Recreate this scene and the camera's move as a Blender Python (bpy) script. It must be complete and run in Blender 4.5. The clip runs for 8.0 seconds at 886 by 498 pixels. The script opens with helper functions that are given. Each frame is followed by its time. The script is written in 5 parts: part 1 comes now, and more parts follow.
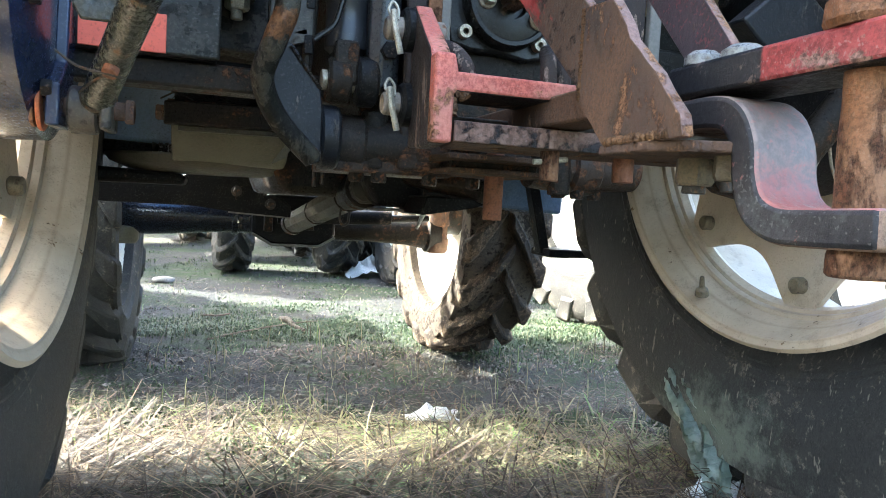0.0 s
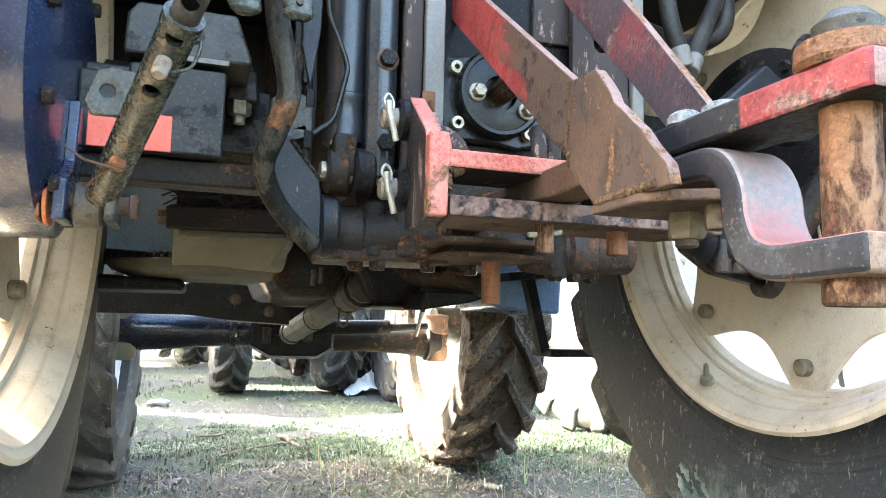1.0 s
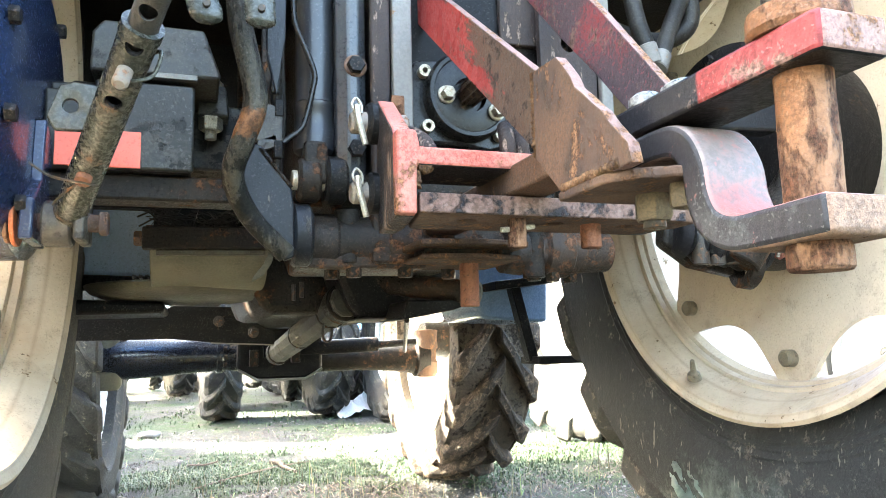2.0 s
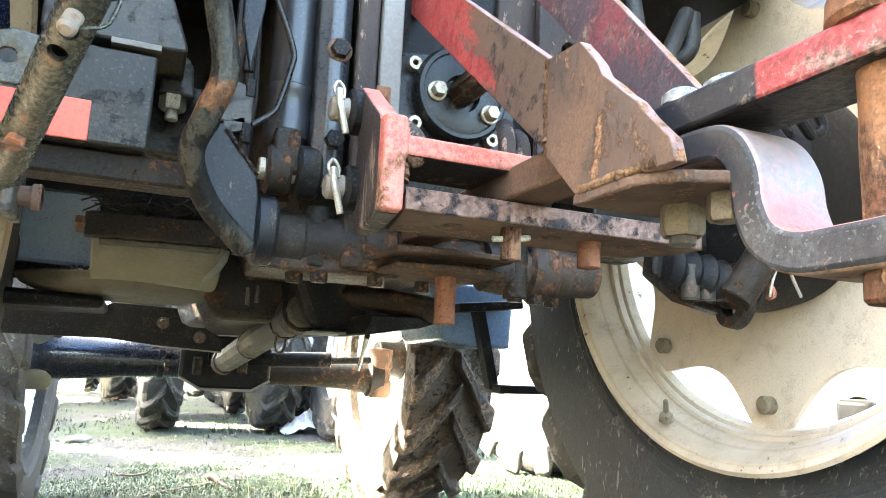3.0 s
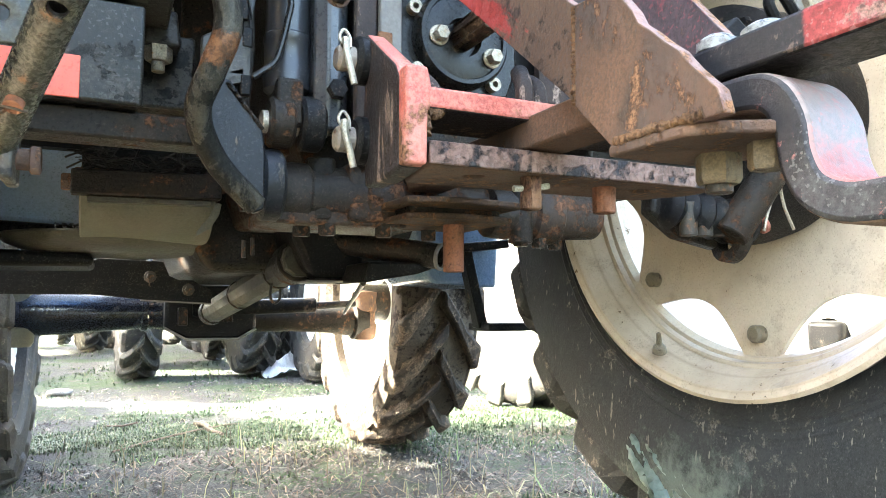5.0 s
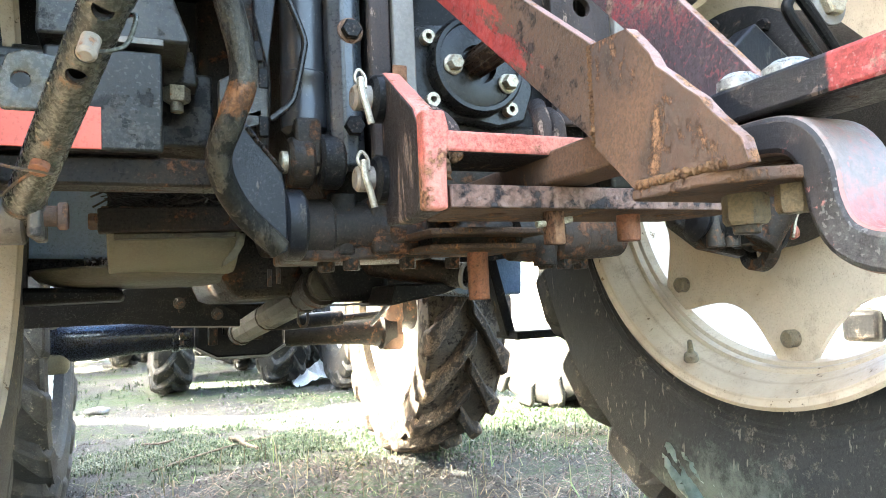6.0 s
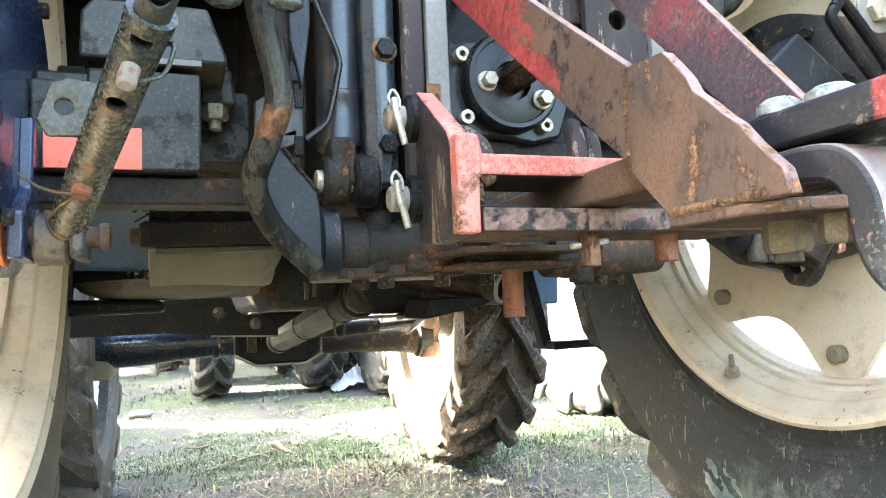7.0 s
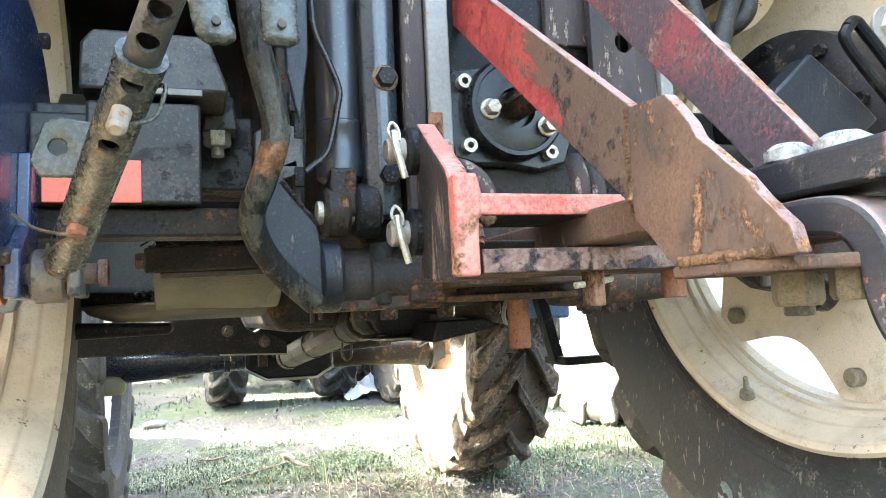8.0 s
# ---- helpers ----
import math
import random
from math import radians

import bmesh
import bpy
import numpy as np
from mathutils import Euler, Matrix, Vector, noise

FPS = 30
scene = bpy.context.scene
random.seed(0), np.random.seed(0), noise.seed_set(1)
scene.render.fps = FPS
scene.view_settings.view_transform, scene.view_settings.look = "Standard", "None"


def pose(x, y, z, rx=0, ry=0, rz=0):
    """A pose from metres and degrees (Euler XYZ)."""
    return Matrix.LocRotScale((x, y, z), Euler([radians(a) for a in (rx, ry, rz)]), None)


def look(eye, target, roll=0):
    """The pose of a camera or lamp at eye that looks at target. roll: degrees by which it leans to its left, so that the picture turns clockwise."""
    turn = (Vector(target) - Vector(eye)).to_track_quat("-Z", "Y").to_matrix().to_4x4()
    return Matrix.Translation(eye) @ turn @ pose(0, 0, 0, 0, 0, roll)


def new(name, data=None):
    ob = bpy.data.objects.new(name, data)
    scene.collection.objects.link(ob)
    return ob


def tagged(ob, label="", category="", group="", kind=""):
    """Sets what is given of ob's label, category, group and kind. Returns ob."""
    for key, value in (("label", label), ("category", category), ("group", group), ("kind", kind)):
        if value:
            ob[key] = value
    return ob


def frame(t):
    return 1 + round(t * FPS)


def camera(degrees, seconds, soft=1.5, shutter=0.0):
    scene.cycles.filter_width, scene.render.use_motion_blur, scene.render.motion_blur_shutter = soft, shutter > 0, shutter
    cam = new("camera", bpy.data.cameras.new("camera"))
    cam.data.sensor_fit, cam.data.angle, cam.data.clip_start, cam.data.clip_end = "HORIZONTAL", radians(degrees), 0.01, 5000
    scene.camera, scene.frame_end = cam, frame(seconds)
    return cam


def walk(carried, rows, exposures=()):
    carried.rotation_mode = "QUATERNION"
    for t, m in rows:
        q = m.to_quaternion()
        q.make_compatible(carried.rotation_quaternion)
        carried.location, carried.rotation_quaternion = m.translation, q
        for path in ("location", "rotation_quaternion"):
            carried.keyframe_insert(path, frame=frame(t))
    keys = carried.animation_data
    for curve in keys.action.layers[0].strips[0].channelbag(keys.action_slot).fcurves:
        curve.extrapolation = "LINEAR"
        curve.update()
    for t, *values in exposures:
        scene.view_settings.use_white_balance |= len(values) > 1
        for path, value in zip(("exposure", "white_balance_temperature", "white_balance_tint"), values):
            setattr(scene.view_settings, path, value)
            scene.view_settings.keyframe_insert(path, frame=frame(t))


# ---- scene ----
cam = camera(63.8, 8.0, soft=0.6)
PATH = [
    (0, (-0.358, 0.061, 0.659), (0.279, 1.953, 0.532), 3.2),
    (0.5, (-0.354, 0.056, 0.635), (0.232, 1.968, 0.634), -0.4),
    (1, (-0.359, 0.056, 0.615), (0.269, 1.943, 0.818), 1.3),
    (1.5, (-0.351, 0.051, 0.6), (0.34, 1.918, 0.791), -1.2),
    (1.7, (-0.347, 0.051, 0.597), (0.322, 1.924, 0.811), -1.8),
    (2.8, (-0.332, 0.128, 0.592), (0.376, 1.97, 0.916), 2.0),
    (3, (-0.333, 0.149, 0.591), (0.429, 1.971, 0.912), 2.6),
    (3.5, (-0.357, 0.159, 0.601), (0.433, 1.975, 0.879), 1.5),
    (4, (-0.378, 0.164, 0.602), (0.424, 1.982, 0.828), 0.8),
    (4.5, (-0.379, 0.165, 0.601), (0.467, 1.97, 0.761), 0.5),
    (4.7, (-0.378, 0.168, 0.601), (0.472, 1.972, 0.747), 0.5),
    (5.8, (-0.38, 0.167, 0.632), (0.449, 1.981, 0.781), -2.2),
    (6, (-0.379, 0.167, 0.643), (0.416, 1.997, 0.783), -2.6),
    (6.5, (-0.378, 0.168, 0.662), (0.318, 2.037, 0.814), -3.1),
    (7, (-0.375, 0.167, 0.66), (0.324, 2.034, 0.814), -2.5),
    (7.5, (-0.369, 0.166, 0.673), (0.328, 2.035, 0.831), -2.6),
    (8, (-0.357, 0.175, 0.692), (0.305, 2.055, 0.859), -2.8),
]

walk(cam, [(t, look(eye, target, roll)) for t, eye, target, roll in PATH], exposures=[(0, 4.15, 6000, 2), (0.5, 4.5, 6250, 2), (1.0, 5.05, 6450, 2), (1.6, 5.25, 6550, 2), (2.8, 5.45, 6550, 2), (3.6, 5.4, 6550, 2), (4.5, 5.2, 6550, 2), (6, 5.28, 6550, 2), (8, 5.38, 6550, 2)])

# ---- sky and sun ----
TO_SUN = Vector((-0.70, 0.48, 0.53)).normalized()
world = bpy.data.worlds.new("sky")
scene.world = world
world.use_nodes = True
wn = world.node_tree
sky = wn.nodes.new("ShaderNodeTexSky")
sky.sky_type, sky.sun_disc = "NISHITA", False
sky.dust_density, sky.ozone_density = 7.0, 0.4
sky.sun_elevation = math.asin(TO_SUN.z)
sky.sun_rotation = math.atan2(TO_SUN.x, TO_SUN.y)
wn.links.new(sky.outputs[0], wn.nodes["Background"].inputs[0])
wn.nodes["Background"].inputs[1].default_value = 0.15
sun = new("sun", bpy.data.lights.new("sun", "SUN"))
sun.data.energy, sun.data.angle, sun.data.color = 2.7, radians(0.6), (1.0, 0.95, 0.86)
sun.matrix_world = look((-6, 8, 8), Vector((-6, 8, 8)) - TO_SUN)


# ---- materials ----
def shader(name):
    m = bpy.data.materials.new(name)
    m.use_nodes = True
    return m, m.node_tree.nodes, m.node_tree.links, m.node_tree.nodes["Principled BSDF"]


def noise_of(nodes, links, co, scale, detail=4.0, rough=0.6):
    n = nodes.new("ShaderNodeTexNoise")
    n.inputs["Scale"].default_value, n.inputs["Detail"].default_value, n.inputs["Roughness"].default_value = scale, detail, rough
    links.new(co, n.inputs["Vector"])
    return n.outputs["Fac"]


def ramp_of(nodes, links, fac, lo, hi):
    n = nodes.new("ShaderNodeMapRange")
    n.interpolation_type = "SMOOTHSTEP"
    n.inputs["From Min"].default_value, n.inputs["From Max"].default_value = lo, hi
    links.new(fac, n.inputs["Value"])
    return n.outputs["Result"]


def mix_of(nodes, links, fac, a, b):
    n = nodes.new("ShaderNodeMix")
    n.data_type = "RGBA"
    for k, v in ((6, a), (7, b)):
        if isinstance(v, tuple):
            n.inputs[k].default_value = (*v, 1)
        else:
            links.new(v, n.inputs[k])
    if isinstance(fac, float):
        n.inputs[0].default_value = fac
    else:
        links.new(fac, n.inputs[0])
    return n.outputs[2]


def math_of(nodes, links, op, a, b):
    n = nodes.new("ShaderNodeMath")
    n.operation = op
    for k, v in ((0, a), (1, b)):
        if isinstance(v, (int, float)):
            n.inputs[k].default_value = v
        else:
            links.new(v, n.inputs[k])
    return n.outputs[0]


def worn(name, base, dust, wear, dusty=(0.45, 0.75), worn_at=(0.6, 0.66), rough=(0.4, 0.8), metal=0.0, scale=1.0, bump=0.3, streak=1.0, coat=0.0, grime=0.45, speckle=0.6, spec=0.22, flecks=0.6):
    """Paint or metal with soft dust, dark oily grime and chipped wear, each at its own scale, and fine relief."""
    m, nodes, links, p = shader(name)
    co = nodes.new("ShaderNodeTexCoord").outputs["Object"]
    co2 = co
    if streak != 1.0:
        mp = nodes.new("ShaderNodeMapping")
        mp.inputs["Scale"].default_value = (1, 1, streak)
        links.new(co, mp.inputs["Vector"])
        co2 = mp.outputs[0]
    big = noise_of(nodes, links, co2, 8 * scale, 5, 0.65)
    mid = noise_of(nodes, links, co2, 48 * scale, 9, 0.72)
    spot = noise_of(nodes, links, co, 21 * scale, 8, 0.7)
    fine = noise_of(nodes, links, co, 210 * scale, 6, 0.75)
    d = ramp_of(nodes, links, math_of(nodes, links, "ADD", math_of(nodes, links, "MULTIPLY", big, 0.7), math_of(nodes, links, "MULTIPLY", fine, 0.3)), *dusty)
    w = ramp_of(nodes, links, math_of(nodes, links, "ADD", math_of(nodes, links, "MULTIPLY", mid, 0.6), math_of(nodes, links, "MULTIPLY", big, 0.4)), worn_at[0] - 0.035, worn_at[1] - 0.045)
    f = ramp_of(nodes, links, fine, 0.38, 0.62)
    tone = mix_of(nodes, links, f, tuple(c * (1 - 0.5 * speckle) for c in base), tuple(min(1, c * (1 + 0.5 * speckle)) for c in base))
    tone = mix_of(nodes, links, math_of(nodes, links, "MULTIPLY", d, 0.8), tone, dust)
    g = ramp_of(nodes, links, spot, 0.52, 0.68)
    tone = mix_of(nodes, links, math_of(nodes, links, "MULTIPLY", g, grime), tone, tuple(0.22 * c + 0.006 * k for c, k in zip(base, (1.3, 1.0, 0.7))))
    weartone = mix_of(nodes, links, f, tuple(c * 0.4 for c in wear), tuple(min(1, c * 1.55) for c in wear))
    fleck = noise_of(nodes, links, co, 330 * scale, 2, 0.5)
    light = sum(base) / 3 > 0.25
    tone = mix_of(nodes, links, math_of(nodes, links, "MULTIPLY", ramp_of(nodes, links, math_of(nodes, links, "ADD", math_of(nodes, links, "MULTIPLY", fleck, 0.7), math_of(nodes, links, "MULTIPLY", spot, 0.3)), 0.57, 0.63), flecks), tone, tuple(0.55 * c for c in base) if light else tuple(0.35 * c + 0.65 * e + 0.02 for c, e in zip(base, dust)))
    links.new(mix_of(nodes, links, w, tone, weartone), p.inputs["Base Color"])
    r = nodes.new("ShaderNodeMapRange")
    r.inputs["To Min"].default_value, r.inputs["To Max"].default_value = rough
    links.new(math_of(nodes, links, "MAXIMUM", w, math_of(nodes, links, "MULTIPLY", math_of(nodes, links, "ADD", d, f), 0.45)), r.inputs["Value"])
    links.new(r.outputs[0], p.inputs["Roughness"])
    p.inputs["Metallic"].default_value = metal
    p.inputs["Specular IOR Level"].default_value = spec
    p.inputs["Coat Weight"].default_value = coat
    p.inputs["Coat Roughness"].default_value = 0.15
    b = nodes.new("ShaderNodeBump")
    b.inputs["Strength"].default_value, b.inputs["Distance"].default_value = min(1.0, bump * 1.3), 0.003
    links.new(math_of(nodes, links, "ADD", math_of(nodes, links, "MULTIPLY", fine, 0.5), math_of(nodes, links, "SUBTRACT", mid, math_of(nodes, links, "MULTIPLY", w, 0.7))), b.inputs["Height"])
    links.new(b.outputs[0], p.inputs["Normal"])
    return m


def banded(name, base, dust, wear, rust, z0, half):
    """Worn paint with a ragged band of rust round a part at the height z0 of its own axis."""
    m = worn(name, base, dust, wear, (0.46, 0.7), (0.53, 0.6), (0.28, 0.65), bump=0.5, grime=0.7, streak=0.35, spec=0.16)
    nodes, links = m.node_tree.nodes, m.node_tree.links
    p = nodes["Principled BSDF"]
    old = p.inputs["Base Color"].links[0].from_socket
    co = nodes.new("ShaderNodeTexCoord").outputs["Object"]
    sep = nodes.new("ShaderNodeSeparateXYZ")
    links.new(co, sep.inputs[0])
    n = noise_of(nodes, links, co, 60, 8, 0.7)
    away = math_of(nodes, links, "ABSOLUTE", math_of(nodes, links, "SUBTRACT", sep.outputs[2], z0), 0)
    v = math_of(nodes, links, "ADD", away, math_of(nodes, links, "MULTIPLY", math_of(nodes, links, "SUBTRACT", n, 0.5), 0.06))
    f = ramp_of(nodes, links, v, half + 0.004, half - 0.004)
    t = mix_of(nodes, links, ramp_of(nodes, links, noise_of(nodes, links, co, 150, 5), 0.35, 0.65), tuple(c * 0.45 for c in rust), tuple(c * 1.3 for c in rust))
    links.new(mix_of(nodes, links, f, old, t), p.inputs["Base Color"])
    return m


def two_tone(name, a, b, axis, at, soft, rust, worn_at=(0.62, 0.68)):
    """Old paint of two colours that meet at a ragged line along one axis of the part."""
    m = worn(name, a, tuple(0.6 * c + 0.12 for c in a), rust, (0.5, 0.8), worn_at, (0.42, 0.8))
    nodes, links = m.node_tree.nodes, m.node_tree.links
    p = nodes["Principled BSDF"]
    old = p.inputs["Base Color"].links[0].from_socket
    co = nodes.new("ShaderNodeTexCoord").outputs["Object"]
    sep = nodes.new("ShaderNodeSeparateXYZ")
    links.new(co, sep.inputs[0])
    n = noise_of(nodes, links, co, 55, 5)
    v = math_of(nodes, links, "ADD", sep.outputs[axis], math_of(nodes, links, "MULTIPLY", math_of(nodes, links, "SUBTRACT", n, 0.5), soft))
    f = ramp_of(nodes, links, v, at - 0.002, at + 0.002)
    fine = noise_of(nodes, links, co, 260, 3)
    bt = mix_of(nodes, links, fine, tuple(c * 0.5 for c in b), tuple(c * 1.6 for c in b))
    chips = ramp_of(nodes, links, noise_of(nodes, links, co, 42, 9, 0.72), 0.58, 0.63)
    bt = mix_of(nodes, links, chips, bt, tuple(0.45 * c + 0.03 for c in rust))
    links.new(mix_of(nodes, links, f, old, bt), p.inputs["Base Color"])
    return m


BLACK = worn("black paint", (0.0075, 0.0072, 0.0075), (0.034, 0.03, 0.025), (0.07, 0.05, 0.036), (0.5, 0.75), (0.61, 0.67), (0.3, 0.65), spec=0.09)
GREASE = worn("greasy cast iron", (0.011, 0.0092, 0.0075), (0.042, 0.029, 0.018), (0.09, 0.042, 0.02), (0.46, 0.72), (0.585, 0.66), (0.26, 0.75), bump=0.6, grime=0.8, spec=0.14)
GREY = worn("dusty grey paint", (0.03, 0.0285, 0.025), (0.078, 0.068, 0.054), (0.02, 0.018, 0.015), (0.46, 0.68), (0.58, 0.64), (0.32, 0.65), grime=0.5, speckle=0.35, spec=0.3)
PANEL = worn("grey housing paint", (0.017, 0.0158, 0.0132), (0.057, 0.051, 0.041), (0.011, 0.01, 0.009), (0.5, 0.6), (0.57, 0.6), (0.28, 0.6), grime=0.35, spec=0.25, speckle=0.25, scale=0.7)
PALE = worn("pale grey paint", (0.15, 0.14, 0.127), (0.19, 0.175, 0.15), (0.15, 0.08, 0.04), (0.5, 0.75), (0.62, 0.67), (0.42, 0.8), grime=0.25, speckle=0.2)
NAVY = worn("navy gloss paint", (0.012, 0.019, 0.043), (0.028, 0.031, 0.04), (0.1, 0.09, 0.08), (0.55, 0.85), (0.64, 0.68), (0.14, 0.45), coat=0.5, spec=0.25, speckle=0.3)
STEELBLUE = worn("blue black cylinder paint", (0.012, 0.0125, 0.0145), (0.045, 0.042, 0.038), (0.1, 0.075, 0.05), (0.54, 0.78), (0.66, 0.7), (0.3, 0.5), coat=0.05, spec=0.35, bump=0.03, grime=0.3, speckle=0.1)
SLATE = worn("slate grey gloss paint", (0.022, 0.025, 0.03), (0.06, 0.058, 0.055), (0.12, 0.1, 0.08), (0.46, 0.7), (0.62, 0.66), (0.25, 0.55), spec=0.4, bump=0.08, grime=0.5, speckle=0.2)
SATIN = worn("black satin cover paint", (0.0075, 0.0072, 0.007), (0.026, 0.023, 0.019), (0.06, 0.04, 0.026), (0.54, 0.78), (0.62, 0.68), (0.24, 0.5), spec=0.2, bump=0.1, grime=0.3, speckle=0.3)
TANK = worn("pale blue paint", (0.43, 0.56, 0.74), (0.42, 0.52, 0.62), (0.1, 0.1, 0.1), (0.45, 0.8), (0.66, 0.7), (0.12, 0.4), coat=0.6, bump=0.1, grime=0.15, speckle=0.2)
BOXBLUE = worn("slate blue box paint", (0.12, 0.17, 0.25), (0.2, 0.25, 0.31), (0.05, 0.05, 0.05), (0.45, 0.8), (0.66, 0.7), (0.2, 0.5), coat=0.3, bump=0.1, grime=0.3, speckle=0.2)
TAN = worn("dusty olive shield", (0.1, 0.096, 0.067), (0.15, 0.138, 0.1), (0.05, 0.045, 0.035), (0.4, 0.7), (0.62, 0.68), (0.36, 0.7), grime=0.25, speckle=0.25)
RED = worn("faded red paint", (0.43, 0.105, 0.078), (0.5, 0.23, 0.17), (0.2, 0.095, 0.05), (0.42, 0.62), (0.56, 0.64), (0.42, 0.85), bump=0.6, grime=0.4)


def brace_paint(name, red, rust, dark, lean, more):
    """Red paint left in long streaks up the brace, bare rusty steel towards its foot and edges."""
    m = worn(name, rust, tuple(1.5 * c for c in rust), dark, (0.46, 0.66), (0.55, 0.62), (0.4, 0.8), bump=0.7, grime=0.6, speckle=0.5)
    nodes, links = m.node_tree.nodes, m.node_tree.links
    p = nodes["Principled BSDF"]
    old = p.inputs["Base Color"].links[0].from_socket
    co = nodes.new("ShaderNodeTexCoord").outputs["Object"]
    turn = nodes.new("ShaderNodeMapping")
    turn.inputs["Rotation"].default_value = (lean, 0, 0)
    links.new(co, turn.inputs["Vector"])
    sep = nodes.new("ShaderNodeSeparateXYZ")
    links.new(turn.outputs[0], sep.inputs[0])
    long = nodes.new("ShaderNodeMapping")
    long.inputs["Scale"].default_value = (1, 0.22, 1)
    links.new(turn.outputs[0], long.inputs["Vector"])
    n = math_of(nodes, links, "ADD", math_of(nodes, links, "MULTIPLY", noise_of(nodes, links, long.outputs[0], 26, 8, 0.72), 0.75), math_of(nodes, links, "MULTIPLY", noise_of(nodes, links, co, 90, 6, 0.75), 0.25))
    up = math_of(nodes, links, "MULTIPLY", sep.outputs[1], 0.75)
    mid = math_of(nodes, links, "MULTIPLY", math_of(nodes, links, "ABSOLUTE", sep.outputs[2], 0), -2.2)
    f = ramp_of(nodes, links, math_of(nodes, links, "ADD", n, math_of(nodes, links, "ADD", up, mid)), more, more + 0.07)
    t = mix_of(nodes, links, noise_of(nodes, links, co, 150, 4), tuple(0.6 * c for c in red), tuple(1.35 * c for c in red))
    links.new(mix_of(nodes, links, math_of(nodes, links, "MULTIPLY", f, 0.9), old, t), p.inputs["Base Color"])
    return m


BRACE = brace_paint("rust worn red brace", (0.38, 0.05, 0.045), (0.1, 0.062, 0.042), (0.05, 0.036, 0.03), -0.68, 0.42)
BRACE_DARK = worn("dark plum brace", (0.06, 0.045, 0.05), (0.26, 0.04, 0.045), (0.13, 0.09, 0.07), (0.5, 0.62), (0.58, 0.64), (0.36, 0.75), scale=0.8, bump=0.5)
RUST = worn("rusted plate", (0.125, 0.07, 0.044), (0.07, 0.05, 0.043), (0.2, 0.105, 0.055), (0.44, 0.6), (0.565, 0.65), (0.6, 0.9), scale=1.6, bump=1.0, grime=0.65, streak=0.6)
RUSTPIN = worn("orange rusted pin", (0.15, 0.066, 0.03), (0.23, 0.13, 0.075), (0.07, 0.03, 0.016), (0.44, 0.62), (0.54, 0.62), (0.5, 0.85), scale=1.2, bump=0.7, grime=0.5, speckle=0.5, streak=0.4)
WELD = worn("rusty weld", (0.13, 0.066, 0.031), (0.2, 0.11, 0.052), (0.11, 0.06, 0.035), (0.4, 0.65), (0.53, 0.62), (0.7, 0.95), scale=2.0, bump=1.0)
CHIPPED = worn("chipped black over rust", (0.02, 0.016, 0.016), (0.065, 0.045, 0.036), (0.2, 0.145, 0.115), (0.42, 0.66), (0.6, 0.625), (0.4, 0.85), scale=1.5, bump=0.7, streak=0.3)
EDGE = worn("worn pink edge", (0.2, 0.115, 0.095), (0.25, 0.175, 0.145), (0.2, 0.1, 0.05), (0.42, 0.66), (0.545, 0.61), (0.45, 0.85), scale=1.4, bump=0.6)
ARMS = two_tone("red and black jaw paint", (0.165, 0.026, 0.027), (0.012, 0.012, 0.015), 1, 0.0, 0.02, (0.14, 0.085, 0.07), (0.575, 0.63))
PINKGREY = worn("pink grey worn paint", (0.17, 0.14, 0.133), (0.33, 0.095, 0.085), (0.09, 0.065, 0.06), (0.44, 0.62), (0.6, 0.7), (0.3, 0.65), scale=0.7, grime=0.4, speckle=0.3)
TANRUST = worn("tan rusted end", (0.19, 0.12, 0.083), (0.25, 0.175, 0.13), (0.12, 0.06, 0.03), (0.42, 0.65), (0.56, 0.64), (0.55, 0.9), scale=1.5, bump=0.8)
ZINC = worn("zinc plate", (0.36, 0.32, 0.25), (0.4, 0.33, 0.22), (0.26, 0.16, 0.08), (0.5, 0.75), (0.61, 0.67), (0.32, 0.6), metal=0.45, scale=2.0)
RIMBOLT = worn("olive rim bolt", (0.14, 0.115, 0.075), (0.2, 0.16, 0.11), (0.08, 0.055, 0.035), scale=2.0)
WHITECAP = worn("white cap", (0.17, 0.165, 0.155), (0.13, 0.12, 0.105), (0.1, 0.08, 0.06), (0.5, 0.8), (0.6, 0.66), (0.25, 0.5), grime=0.35, spec=0.4)
CLAY = worn("clay dusted tyre rubber", (0.055, 0.042, 0.032), (0.115, 0.09, 0.066), (0.03, 0.022, 0.017), (0.4, 0.6), (0.54, 0.62), (0.7, 0.95), scale=0.9, bump=0.9)
BOLT = worn("oily bolt", (0.03, 0.026, 0.021), (0.062, 0.046, 0.031), (0.1, 0.05, 0.024), (0.45, 0.7), (0.57, 0.64), (0.3, 0.65), scale=2.0)
SHAFTSTEEL = worn("bare shaft steel", (0.12, 0.08, 0.055), (0.08, 0.055, 0.04), (0.28, 0.2, 0.14), (0.45, 0.7), (0.57, 0.64), (0.26, 0.55), metal=0.7, scale=1.5)
CREAM = worn("cream wheel paint", (0.47, 0.385, 0.285), (0.36, 0.285, 0.205), (0.16, 0.1, 0.05), (0.48, 0.7), (0.65, 0.67), (0.32, 0.55), bump=0.06, grime=0.22, speckle=0.12)
WHITERIM = worn("white wheel paint", (0.8, 0.78, 0.72), (0.66, 0.62, 0.55), (0.35, 0.3, 0.25), (0.5, 0.85), (0.67, 0.71), (0.35, 0.6), bump=0.05, grime=0.12, speckle=0.1)
